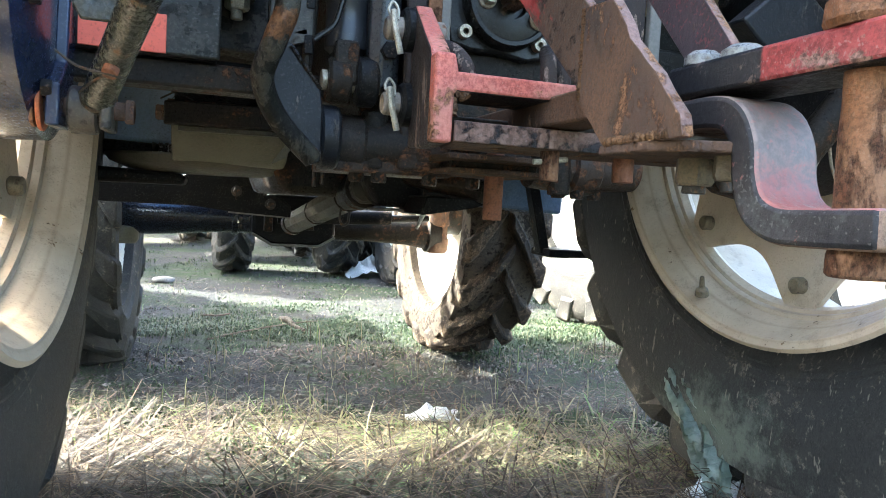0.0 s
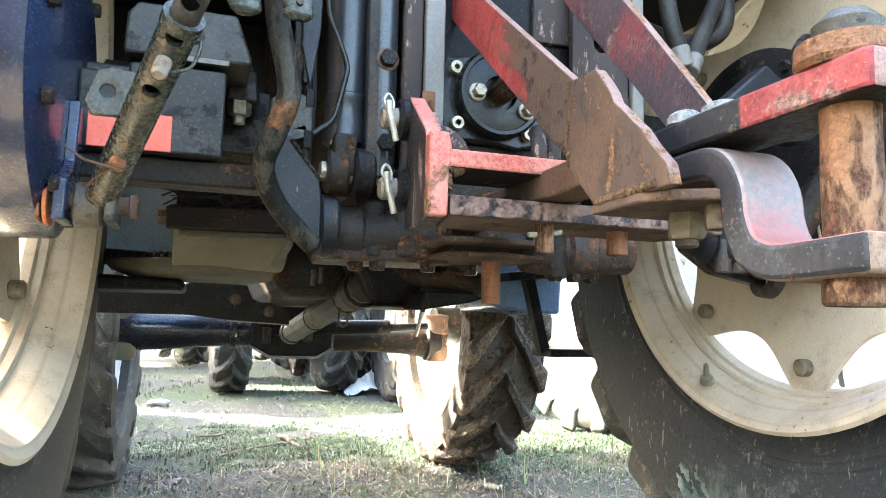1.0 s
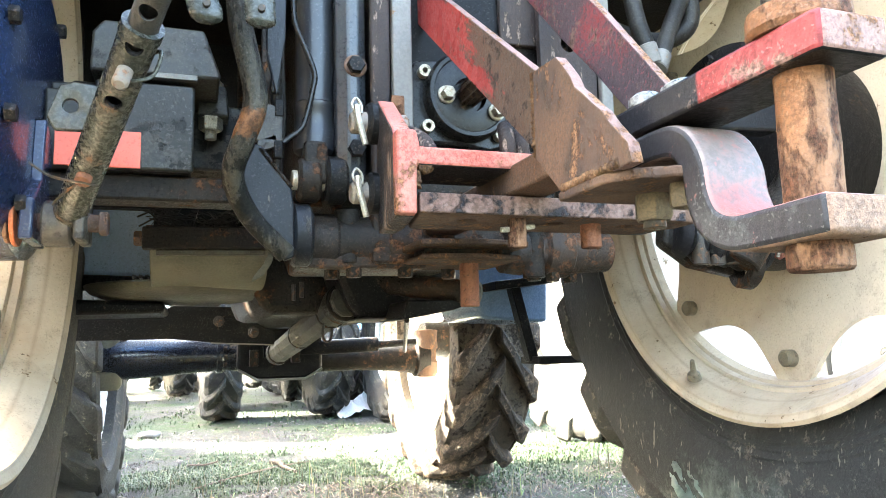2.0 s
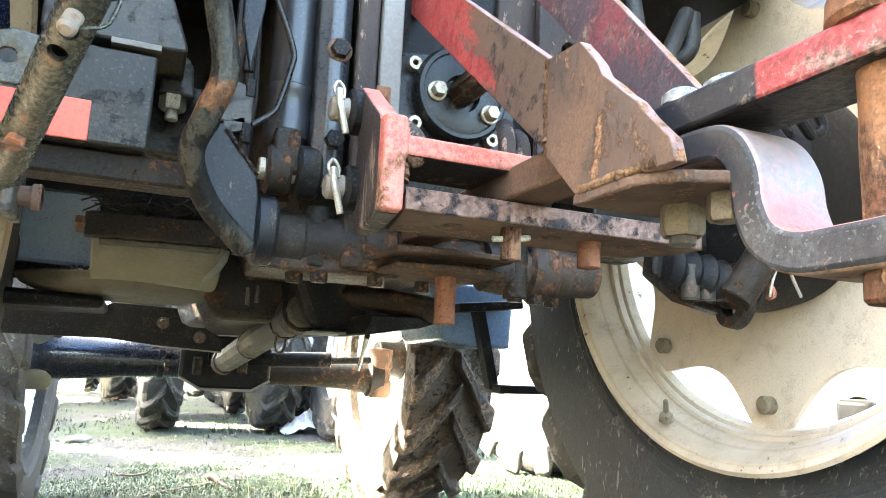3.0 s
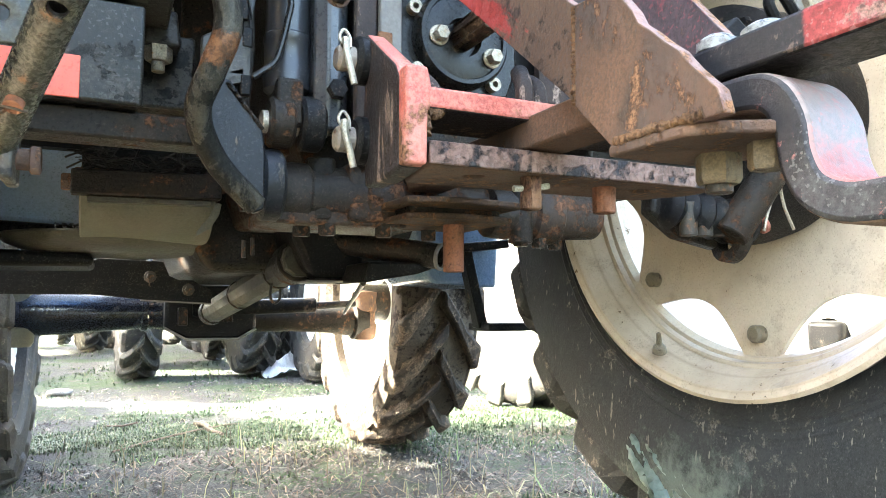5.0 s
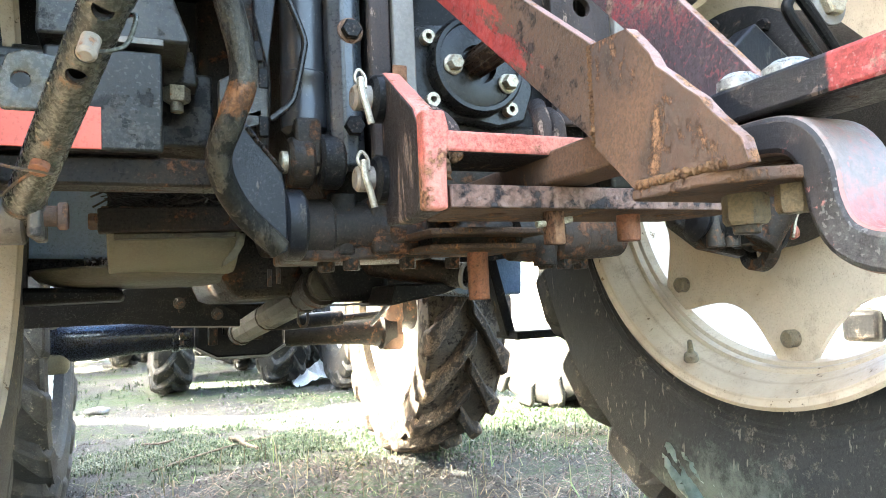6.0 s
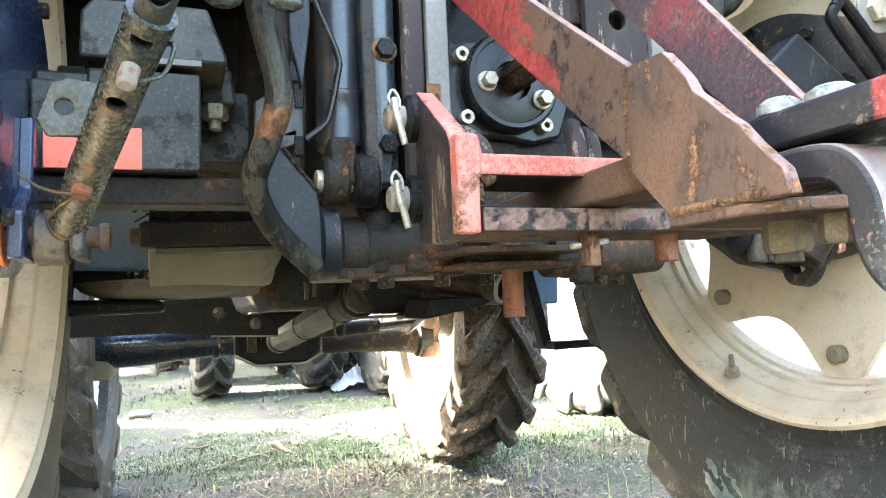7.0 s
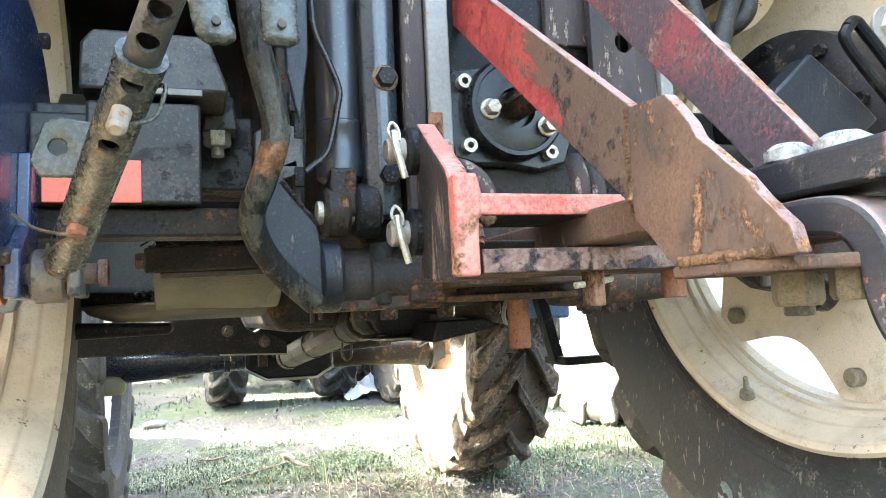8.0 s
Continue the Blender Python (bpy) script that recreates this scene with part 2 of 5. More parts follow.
RUBBER = worn("dusty tyre rubber", (0.034, 0.033, 0.032), (0.088, 0.082, 0.07), (0.14, 0.125, 0.1), (0.42, 0.7), (0.585, 0.63), (0.5, 0.9), scale=0.9, bump=0.6, grime=0.5)
MUDDY = worn("muddy tyre rubber", (0.025, 0.02, 0.016), (0.085, 0.06, 0.042), (0.14, 0.1, 0.07), (0.42, 0.58), (0.52, 0.6), (0.65, 0.95), scale=0.9, bump=1.0)
HOSE = worn("dusty hose rubber", (0.014, 0.013, 0.012), (0.055, 0.05, 0.042), (0.05, 0.046, 0.04), (0.45, 0.72), (0.6, 0.7), (0.4, 0.8))
LABEL = worn("orange red decal", (0.62, 0.115, 0.075), (0.6, 0.18, 0.125), (0.5, 0.15, 0.11), (0.5, 0.9), (0.7, 0.75), (0.3, 0.5), bump=0.05, grime=0.05, speckle=0.08)
AXLEPAINT = worn("blue black axle paint", (0.007, 0.0095, 0.017), (0.02, 0.021, 0.025), (0.06, 0.05, 0.04), (0.52, 0.8), (0.62, 0.68), (0.18, 0.5), coat=0.4, spec=0.25, bump=0.08, grime=0.3, speckle=0.2)
CRUST = worn("crusted brown steel", (0.055, 0.033, 0.021), (0.12, 0.072, 0.042), (0.17, 0.085, 0.04), (0.42, 0.62), (0.55, 0.62), (0.6, 0.95), scale=2.0, bump=1.0)
CASTING = worn("oily rusty casting", (0.02, 0.016, 0.013), (0.062, 0.04, 0.027), (0.11, 0.052, 0.027), (0.44, 0.66), (0.56, 0.63), (0.28, 0.75), bump=0.6, grime=0.7, spec=0.2)
SHAFT = worn("dusty alloy shaft", (0.028, 0.0265, 0.02), (0.058, 0.053, 0.04), (0.02, 0.018, 0.014), (0.42, 0.65), (0.58, 0.66), (0.36, 0.7), grime=0.8)
PLASTIC = worn("thin white plastic", (0.78, 0.8, 0.8), (0.62, 0.66, 0.62), (0.45, 0.45, 0.4), (0.5, 0.8), (0.66, 0.72), (0.25, 0.5), bump=0.6, grime=0.1)
PAPER = worn("white paper scrap", (0.78, 0.77, 0.75), (0.6, 0.58, 0.52), (0.4, 0.36, 0.3), (0.5, 0.8), (0.66, 0.72), (0.7, 0.9), grime=0.1)
STICK = worn("weathered stick", (0.11, 0.092, 0.07), (0.18, 0.155, 0.125), (0.05, 0.036, 0.026), (0.42, 0.65), (0.56, 0.63), (0.7, 0.95), scale=2.0, bump=1.0)
STONE = worn("pale stone", (0.27, 0.26, 0.24), (0.2, 0.185, 0.16), (0.13, 0.115, 0.095), (0.4, 0.7), (0.6, 0.7), (0.8, 0.95))
BODYBLUE = worn("blue bodywork", (0.03, 0.09, 0.26), (0.1, 0.14, 0.24), (0.2, 0.2, 0.2), (0.5, 0.9), (0.68, 0.72), (0.25, 0.5))
BODYWHITE = worn("white bodywork", (0.74, 0.74, 0.72), (0.6, 0.58, 0.52), (0.3, 0.25, 0.2), (0.5, 0.9), (0.68, 0.72), (0.3, 0.55))
ARMPAINT = banded("olive worn arm", (0.021, 0.0185, 0.0125), (0.07, 0.06, 0.042), (0.008, 0.007, 0.005), (0.105, 0.046, 0.018), -0.05, 0.015)
RODPAINT = worn("weathered green steel", (0.034, 0.035, 0.027), (0.082, 0.08, 0.065), (0.1, 0.05, 0.022), (0.55, 0.7), (0.64, 0.69), (0.2, 0.45), bump=0.35, grime=0.6, spec=0.4)
YELLOWED = worn("yellowed nut", (0.11, 0.083, 0.05), (0.14, 0.1, 0.06), (0.07, 0.043, 0.026), scale=2.0)
BARE = worn("bare rusty edge", (0.14, 0.08, 0.06), (0.21, 0.145, 0.118), (0.03, 0.026, 0.027), (0.46, 0.6), (0.53, 0.6), (0.35, 0.75), scale=0.7, bump=0.7, grime=0.8)
ORANGE = worn("orange washer", (0.34, 0.09, 0.036), (0.3, 0.12, 0.06), (0.3, 0.12, 0.06))


def film_plastic():
    m, nodes, links, p = shader("greenish plastic film")
    co = nodes.new("ShaderNodeTexCoord").outputs["Object"]
    n = noise_of(nodes, links, co, 18, 5)
    links.new(mix_of(nodes, links, ramp_of(nodes, links, n, 0.4, 0.65), (0.08, 0.12, 0.09), (0.28, 0.34, 0.28)), p.inputs["Base Color"])
    p.inputs["Roughness"].default_value = 0.28
    p.inputs["Transmission Weight"].default_value = 0.5
    b = nodes.new("ShaderNodeBump")
    b.inputs["Strength"].default_value, b.inputs["Distance"].default_value = 0.8, 0.01
    links.new(noise_of(nodes, links, co, 40, 4), b.inputs["Height"])
    links.new(b.outputs[0], p.inputs["Normal"])
    return m


FILM = film_plastic()


def grooved():
    """Cream rim paint with thin brown bands along the rolled grooves."""
    m = worn("cream rim paint", (0.47, 0.38, 0.275), (0.36, 0.28, 0.195), (0.14, 0.09, 0.045), (0.46, 0.68), (0.65, 0.67), (0.32, 0.55), bump=0.06, grime=0.25, speckle=0.12)
    nodes, links = m.node_tree.nodes, m.node_tree.links
    p = nodes["Principled BSDF"]
    col = p.inputs["Base Color"].links[0].from_socket
    co = nodes.new("ShaderNodeTexCoord").outputs["Object"]
    flat = nodes.new("ShaderNodeVectorMath")
    flat.operation = "MULTIPLY"
    flat.inputs[1].default_value = (0, 1, 1)
    links.new(co, flat.inputs[0])
    ln = nodes.new("ShaderNodeVectorMath")
    ln.operation = "LENGTH"
    links.new(flat.outputs[0], ln.inputs[0])
    n = math_of(nodes, links, "MULTIPLY", noise_of(nodes, links, co, 9, 6, 0.7), 0.006)
    for r, half, weight in ((0.4565, 0.0045, 0.3), (0.4335, 0.0045, 0.4), (0.4115, 0.005, 0.38)):
        away = math_of(nodes, links, "ADD", math_of(nodes, links, "ABSOLUTE", math_of(nodes, links, "SUBTRACT", ln.outputs["Value"], r), 0), n)
        f = math_of(nodes, links, "MULTIPLY", ramp_of(nodes, links, away, half + 0.002, 0.0015), weight)
        col = mix_of(nodes, links, f, col, (0.13, 0.085, 0.045))
    links.new(col, p.inputs["Base Color"])
    return m


RIMPAINT = grooved()


def scuffed(name, centre, reach):
    """Tyre rubber with short pale scratches and one pale greenish scraped place on its side."""
    m = worn(name, (0.024, 0.0245, 0.0245), (0.055, 0.054, 0.05), (0.1, 0.09, 0.075), (0.46, 0.75), (0.61, 0.65), (0.4, 0.8), scale=0.9, bump=0.6, grime=0.5)
    nodes, links = m.node_tree.nodes, m.node_tree.links
    p = nodes["Principled BSDF"]
    col = p.inputs["Base Color"].links[0].from_socket
    co = nodes.new("ShaderNodeTexCoord").outputs["Object"]
    for turn, size, cut in ((0.5, 95, 0.655), (-0.7, 70, 0.67)):
        mp = nodes.new("ShaderNodeMapping")
        mp.inputs["Rotation"].default_value = (turn, 0, 0)
        mp.inputs["Scale"].default_value = (1, 1, 0.22)
        links.new(co, mp.inputs["Vector"])
        f = ramp_of(nodes, links, noise_of(nodes, links, mp.outputs[0], size, 3, 0.6), cut, cut + 0.04)
        col = mix_of(nodes, links, f, col, (0.17, 0.155, 0.13))
    sh = nodes.new("ShaderNodeMapping")
    sh.inputs["Location"].default_value = tuple(-c / r for c, r in zip(centre, reach))
    sh.inputs["Scale"].default_value = tuple(1 / r for r in reach)
    links.new(co, sh.inputs["Vector"])
    ln = nodes.new("ShaderNodeVectorMath")
    ln.operation = "LENGTH"
    links.new(sh.outputs[0], ln.inputs[0])
    v = math_of(nodes, links, "ADD", ln.outputs["Value"], math_of(nodes, links, "MULTIPLY", math_of(nodes, links, "SUBTRACT", noise_of(nodes, links, co, 26, 9, 0.78), 0.5), 3.2))
    links.new(mix_of(nodes, links, math_of(nodes, links, "MULTIPLY", ramp_of(nodes, links, v, 1.0, 0.1), 0.6), col, (0.17, 0.2, 0.165)), p.inputs["Base Color"])
    return m


SCUFFED = scuffed("scuffed tyre rubber", (-0.2, 0.1, -0.66), (0.14, 0.22, 0.11))
FOIL = worn("dark crumpled foil wrap", (0.02, 0.02, 0.022), (0.1, 0.1, 0.11), (0.3, 0.3, 0.32), (0.5, 0.7), (0.56, 0.6), (0.12, 0.4), metal=0.3, bump=1.0, coat=0.6)
OLIVE = worn("dark olive pan", (0.05, 0.047, 0.034), (0.1, 0.09, 0.065), (0.03, 0.026, 0.02), (0.45, 0.72), (0.6, 0.67), (0.3, 0.7), grime=0.7)
DARKPLATE = worn("scratched dark plate", (0.0085, 0.0095, 0.012), (0.022, 0.022, 0.023), (0.07, 0.06, 0.05), (0.5, 0.75), (0.625, 0.65), (0.28, 0.6), streak=0.4, bump=0.4, grime=0.3, speckle=0.4)
PINSTEEL = worn("pale worn pin steel", (0.22, 0.185, 0.15), (0.17, 0.13, 0.1), (0.15, 0.075, 0.038), (0.48, 0.7), (0.58, 0.63), (0.36, 0.6), scale=1.6, grime=0.2, speckle=0.3)
BROWNPIN = worn("brown rusted pin", (0.17, 0.065, 0.035), (0.22, 0.1, 0.055), (0.1, 0.045, 0.025), (0.45, 0.7), (0.58, 0.66), (0.55, 0.85), scale=1.5, bump=0.5)


def ground_material():
    m, nodes, links, p = shader("trodden soil and short grass")
    co = nodes.new("ShaderNodeTexCoord").outputs["Object"]
    big = noise_of(nodes, links, co, 1.1, 4)
    mid = noise_of(nodes, links, co, 9, 6)
    fine = noise_of(nodes, links, co, 120, 5, 0.7)
    soil = mix_of(nodes, links, ramp_of(nodes, links, fine, 0.34, 0.66), (0.008, 0.0076, 0.0078), (0.068, 0.066, 0.066))
    moss = mix_of(nodes, links, ramp_of(nodes, links, fine, 0.3, 0.7), (0.008, 0.017, 0.004), (0.045, 0.078, 0.02))
    col = mix_of(nodes, links, ramp_of(nodes, links, math_of(nodes, links, "ADD", math_of(nodes, links, "MULTIPLY", big, 0.6), math_of(nodes, links, "MULTIPLY", mid, 0.4)), 0.44, 0.58), soil, moss)
    dry = mix_of(nodes, links, fine, (0.022, 0.02, 0.015), (0.1, 0.094, 0.072))
    col = mix_of(nodes, links, ramp_of(nodes, links, mid, 0.52, 0.68), col, dry)
    links.new(col, p.inputs["Base Color"])
    p.inputs["Roughness"].default_value = 0.95
    b = nodes.new("ShaderNodeBump")
    b.inputs["Strength"].default_value, b.inputs["Distance"].default_value = 0.9, 0.02
    links.new(math_of(nodes, links, "ADD", mid, fine), b.inputs["Height"])
    links.new(b.outputs[0], p.inputs["Normal"])
    return m


def blade_material(name, dark, pale, dry):
    m, nodes, links, p = shader(name)
    g = nodes.new("ShaderNodeNewGeometry").outputs["Random Per Island"]
    c = mix_of(nodes, links, g, dark, pale)
    c = mix_of(nodes, links, ramp_of(nodes, links, g, 0.72, 0.95), c, dry)
    links.new(c, p.inputs["Base Color"])
    p.inputs["Roughness"].default_value = 0.6
    return m


GROUND = ground_material()
GRASS = blade_material("green grass", (0.008, 0.022, 0.006), (0.043, 0.088, 0.023), (0.11, 0.125, 0.06))
DARKSTRAW = blade_material("brown dead stems", (0.017, 0.011, 0.008), (0.085, 0.054, 0.036), (0.21, 0.15, 0.09))
CRUMB = blade_material("soil crumb", (0.02, 0.017, 0.015), (0.08, 0.07, 0.06), (0.17, 0.155, 0.14))
STRAW = blade_material("dry straw", (0.045, 0.036, 0.018), (0.38, 0.335, 0.19), (0.13, 0.21, 0.055))


# ---- mesh helpers ----
def frame_of(d):
    d = Vector(d).normalized()
    a = Vector((0, 0, 1)) if abs(d.z) < 0.9 else Vector((0, 1, 0))
    u = d.cross(a).normalized()
    return d, u, u.cross(d).normalized()


def box(bm, lo, hi):
    v = [bm.verts.new((x, y, z)) for x in (lo[0], hi[0]) for y in (lo[1], hi[1]) for z in (lo[2], hi[2])]
    for f in ((0, 1, 3, 2), (4, 6, 7, 5), (0, 4, 5, 1), (2, 3, 7, 6), (0, 2, 6, 4), (1, 5, 7, 3)):
        bm.faces.new([v[i] for i in f])
    return bm


def prism(bm, pts, axis, lo, hi):
    def at(p, w):
        return {"x": (w, p[0], p[1]), "y": (p[0], w, p[1]), "z": (p[0], p[1], w)}[axis]
    a, b = [bm.verts.new(at(p, lo)) for p in pts], [bm.verts.new(at(p, hi)) for p in pts]
    bm.faces.new(a)
    bm.faces.new(b[::-1])
    for i in range(len(pts)):
        j = (i + 1) % len(pts)
        bm.faces.new((a[i], b[i], b[j], a[j]))
    return bm


def beam(bm, a, b, w, h, up=(0, 0, 1)):
    a, b = Vector(a), Vector(b)
    d = (b - a).normalized()
    s = d.cross(Vector(up)).normalized()
    u = s.cross(d)
    v = [bm.verts.new(p + s * i * w / 2 + u * j * h / 2) for p in (a, b) for i, j in ((-1, -1), (1, -1), (1, 1), (-1, 1))]
    for f in ((0, 1, 2, 3), (7, 6, 5, 4), (0, 4, 5, 1), (1, 5, 6, 2), (2, 6, 7, 3), (3, 7, 4, 0)):
        bm.faces.new([v[i] for i in f])
    return bm


def lathe(bm, prof, origin, axis, seg=40, phase=0.0):
    """Turns a profile of (distance along the axis, radius) round the axis; ends of radius 0 close it."""
    d, u, w = frame_of(axis)
    o = Vector(origin)
    rings = []
    for h, r in prof:
        if r < 1e-6:
            rings.append([bm.verts.new(o + d * h)])
        else:
            rings.append([bm.verts.new(o + d * h + (u * math.cos(k) + w * math.sin(k)) * r) for k in (phase + 2 * math.pi * i / seg for i in range(seg))])
    for p, q in zip(rings, rings[1:]):
        for i in range(seg):
            j = (i + 1) % seg
            if len(p) == 1 and len(q) == 1:
                continue
            if len(p) == 1:
                bm.faces.new((p[0], q[j], q[i]))
            elif len(q) == 1:
                bm.faces.new((p[i], p[j], q[0]))
            else:
                bm.faces.new((p[i], p[j], q[j], q[i]))
    return bm


def rod(bm, a, b, r, seg=24, r2=None, edge=0.0):
    a, b = Vector(a), Vector(b)
    L = (b - a).length
    r2 = r if r2 is None else r2
    e = edge if edge else min(0.1 * min(r, r2), 0.004)
    return lathe(bm, [(0, 0), (0, r - e), (e, r), (L - e, r2), (L, r2 - e), (L, 0)], a, b - a, seg)


def tube(bm, a, b, r, inner, seg=28):
    a, b = Vector(a), Vector(b)
    L = (b - a).length
    return lathe(bm, [(0, inner), (0, r), (L, r), (L, inner), (0, inner)], a, b - a, seg)


def hexa(bm, a, b, af, chamfer=0.12):
    a, b = Vector(a), Vector(b)
    L, r = (b - a).length, af / math.sqrt(3)
    return lathe(bm, [(0, 0), (0, r * 0.98), (L * (1 - chamfer * 1.5), r), (L, r * 0.86), (L, 0)], a, b - a, 6)


def smooth_path(pts, n=8):
    p = [Vector(q) for q in pts]
    p = [2 * p[0] - p[1]] + p + [2 * p[-1] - p[-2]]
    out = []
    for i in range(1, len(p) - 2):
        for k in range(n):
            t = k / n
            a, b, c, d = p[i - 1:i + 3]
            out.append(0.5 * (2 * b + (c - a) * t + (2 * a - 5 * b + 4 * c - d) * t * t + (3 * b - a - 3 * c + d) * t ** 3))
    return out + [p[-2]]


def sweep(bm, pts, r, seg=12, n=8, flat=1.0):
    path = smooth_path(pts, n) if n > 1 else [Vector(q) for q in pts]
    u, rings = None, []
    for i, q in enumerate(path):
        d = (path[min(i + 1, len(path) - 1)] - path[max(i - 1, 0)]).normalized()
        u = frame_of(d)[1] if u is None else (u - d * u.dot(d)).normalized()
        w = u.cross(d)
        rr = r(i / (len(path) - 1)) if callable(r) else r
        rings.append([bm.verts.new(q + (u * math.cos(k) + w * math.sin(k) * flat) * rr) for k in (2 * math.pi * j / seg for j in range(seg))])
    for p, q in zip(rings, rings[1:]):
        for j in range(seg):
            bm.faces.new((p[j], p[(j + 1) % seg], q[(j + 1) % seg], q[j]))
    bm.faces.new(rings[0][::-1])
    bm.faces.new(rings[-1])
    return bm


def run(bm, a, b, r, seed):
    """A weld: one ragged bead laid from a to b."""
    rnd = random.Random(seed)
    a, b = Vector(a), Vector(b)
    n = max(6, int((b - a).length / r * 2.2))
    pts = [a.lerp(b, i / n) + Vector([rnd.uniform(-0.22, 0.22) * r for _ in range(3)]) for i in range(n + 1)]
    sizes = [r * (0.7 + 0.45 * (i % 2) + rnd.uniform(-0.2, 0.3)) for i in range(n + 1)]
    return sweep(bm, pts, lambda t: sizes[round(t * n)], 10, 1)


HOME = {}


def finish(name, bm, mats, sharp=35, chamfer=0.0):
    bmesh.ops.remove_doubles(bm, verts=bm.verts[:], dist=1e-6)
    bmesh.ops.recalc_face_normals(bm, faces=bm.faces[:])
    lo = Vector([min(v.co[i] for v in bm.verts) for i in range(3)])
    hi = Vector([max(v.co[i] for v in bm.verts) for i in range(3)])
    c = (lo + hi) / 2
    for v in bm.verts:
        v.co -= c
    lim = radians(sharp)
    for e in bm.edges:
        e.smooth = len(e.link_faces) == 2 and e.calc_face_angle(4) < lim
    for f in bm.faces:
        f.smooth = True
    me = bpy.data.meshes.new(name)
    bm.to_mesh(me)
    bm.free()
    for m in mats if isinstance(mats, (list, tuple)) else [mats]:
        me.materials.append(m)
    ob = new(name, me)
    if chamfer:
        mod = ob.modifiers.new("bevel", "BEVEL")
        mod.width, mod.segments, mod.limit_method, mod.angle_limit = chamfer, 2, "ANGLE", radians(38)
        mod.harden_normals = False
    return ob, c


def part(name, bm, material, parent, label="", chamfer=0.0, sharp=35):
    ob, c = finish(name, bm, material, sharp, chamfer)
    ob.parent = parent
    ob.location = c - HOME[parent]
    HOME[ob] = c
    return tagged(ob, label) if label else ob


def single(name, bm, material, label, category, kind="", group="", chamfer=0.0, sharp=35):
    ob, c = finish(name, bm, material, sharp, chamfer)
    ob.location = c
    HOME[ob] = c
    return tagged(ob, label, category, group, kind)


def thing(name, at, label, category, group=""):
    e = new(name)
    e.empty_display_size = 0.1
    e.location = at
    HOME[e] = Vector(at)
    return tagged(e, label, category, group)


def by_side(ob, axis, cut=0.6):
    """The faces that do not look along the axis take the second material."""
    for f in ob.data.polygons:
        if abs(f.normal[axis]) < cut:
            f.material_index = 1
    return ob


def bm_():
    return bmesh.new()


def punch(ob, cutters):
    """Cuts round holes, each (a, b, radius), clean through a part."""
    bm = bm_()
    for a, b, r in cutters:
        rod(bm, Vector(a) - HOME[ob], Vector(b) - HOME[ob], r, 20)
    bmesh.ops.recalc_face_normals(bm, faces=bm.faces[:])
    me = bpy.data.meshes.new("cutter")
    bm.to_mesh(me)
    bm.free()
    solid, tool = bpy.data.objects.new("solid", ob.data), bpy.data.objects.new("tool", me)
    scene.collection.objects.link(solid)
    scene.collection.objects.link(tool)
    mod = solid.modifiers.new("cut", "BOOLEAN")
    mod.operation, mod.object, mod.solver = "DIFFERENCE", tool, "EXACT"
    out = bpy.data.meshes.new_from_object(solid.evaluated_get(bpy.context.evaluated_depsgraph_get()))
    bpy.data.objects.remove(solid)
    bpy.data.objects.remove(tool)
    bpy.data.meshes.remove(me)
    out.name = ob.data.name
    ob.data = out
    return ob


# ---- ground ----
def lie(x, y):
    """The height of the ground."""
    return (0.012 * np.sin(1.7 * x + 0.6) * np.cos(1.3 * y) + 0.010 * np.sin(4.1 * x + 2.3 * y) + 0.006 * np.sin(9.3 * y - 3.1 * x)) - 0.008 + 0.11 * (0.5 - 0.5 * np.tanh((y - 1.95) * 2.4)) + 0.03 * np.exp(-((y - 3.1) / 0.6) ** 2)


def build_ground():
    xs = np.concatenate([[-400, -120, -40, -16], np.linspace(-7, 9, 130), [16, 40, 120, 400]])
    ys = np.concatenate([[-300, -80, -20, -6], np.linspace(-2, 14, 130), [22, 45, 120, 400, 900]])
    gx, gy = np.meshgrid(xs, ys)
    fade = np.clip(1.8 - np.hypot(gx, gy - 3) / 16, 0, 1)
    z = lie(gx, gy) * fade
    verts = np.stack([gx, gy, z], -1).reshape(-1, 3)
    nx = len(xs)
    faces = [(j * nx + i, j * nx + i + 1, (j + 1) * nx + i + 1, (j + 1) * nx + i) for j in range(len(ys) - 1) for i in range(nx - 1)]
    me = bpy.data.meshes.new("ground")
    me.from_pydata(verts.tolist(), [], faces)
    me.materials.append(GROUND)
    for f in me.polygons:
        f.use_smooth = True
    tagged(new("ground", me), "trodden earth with short grass and dry straw", "ground", kind="structure")


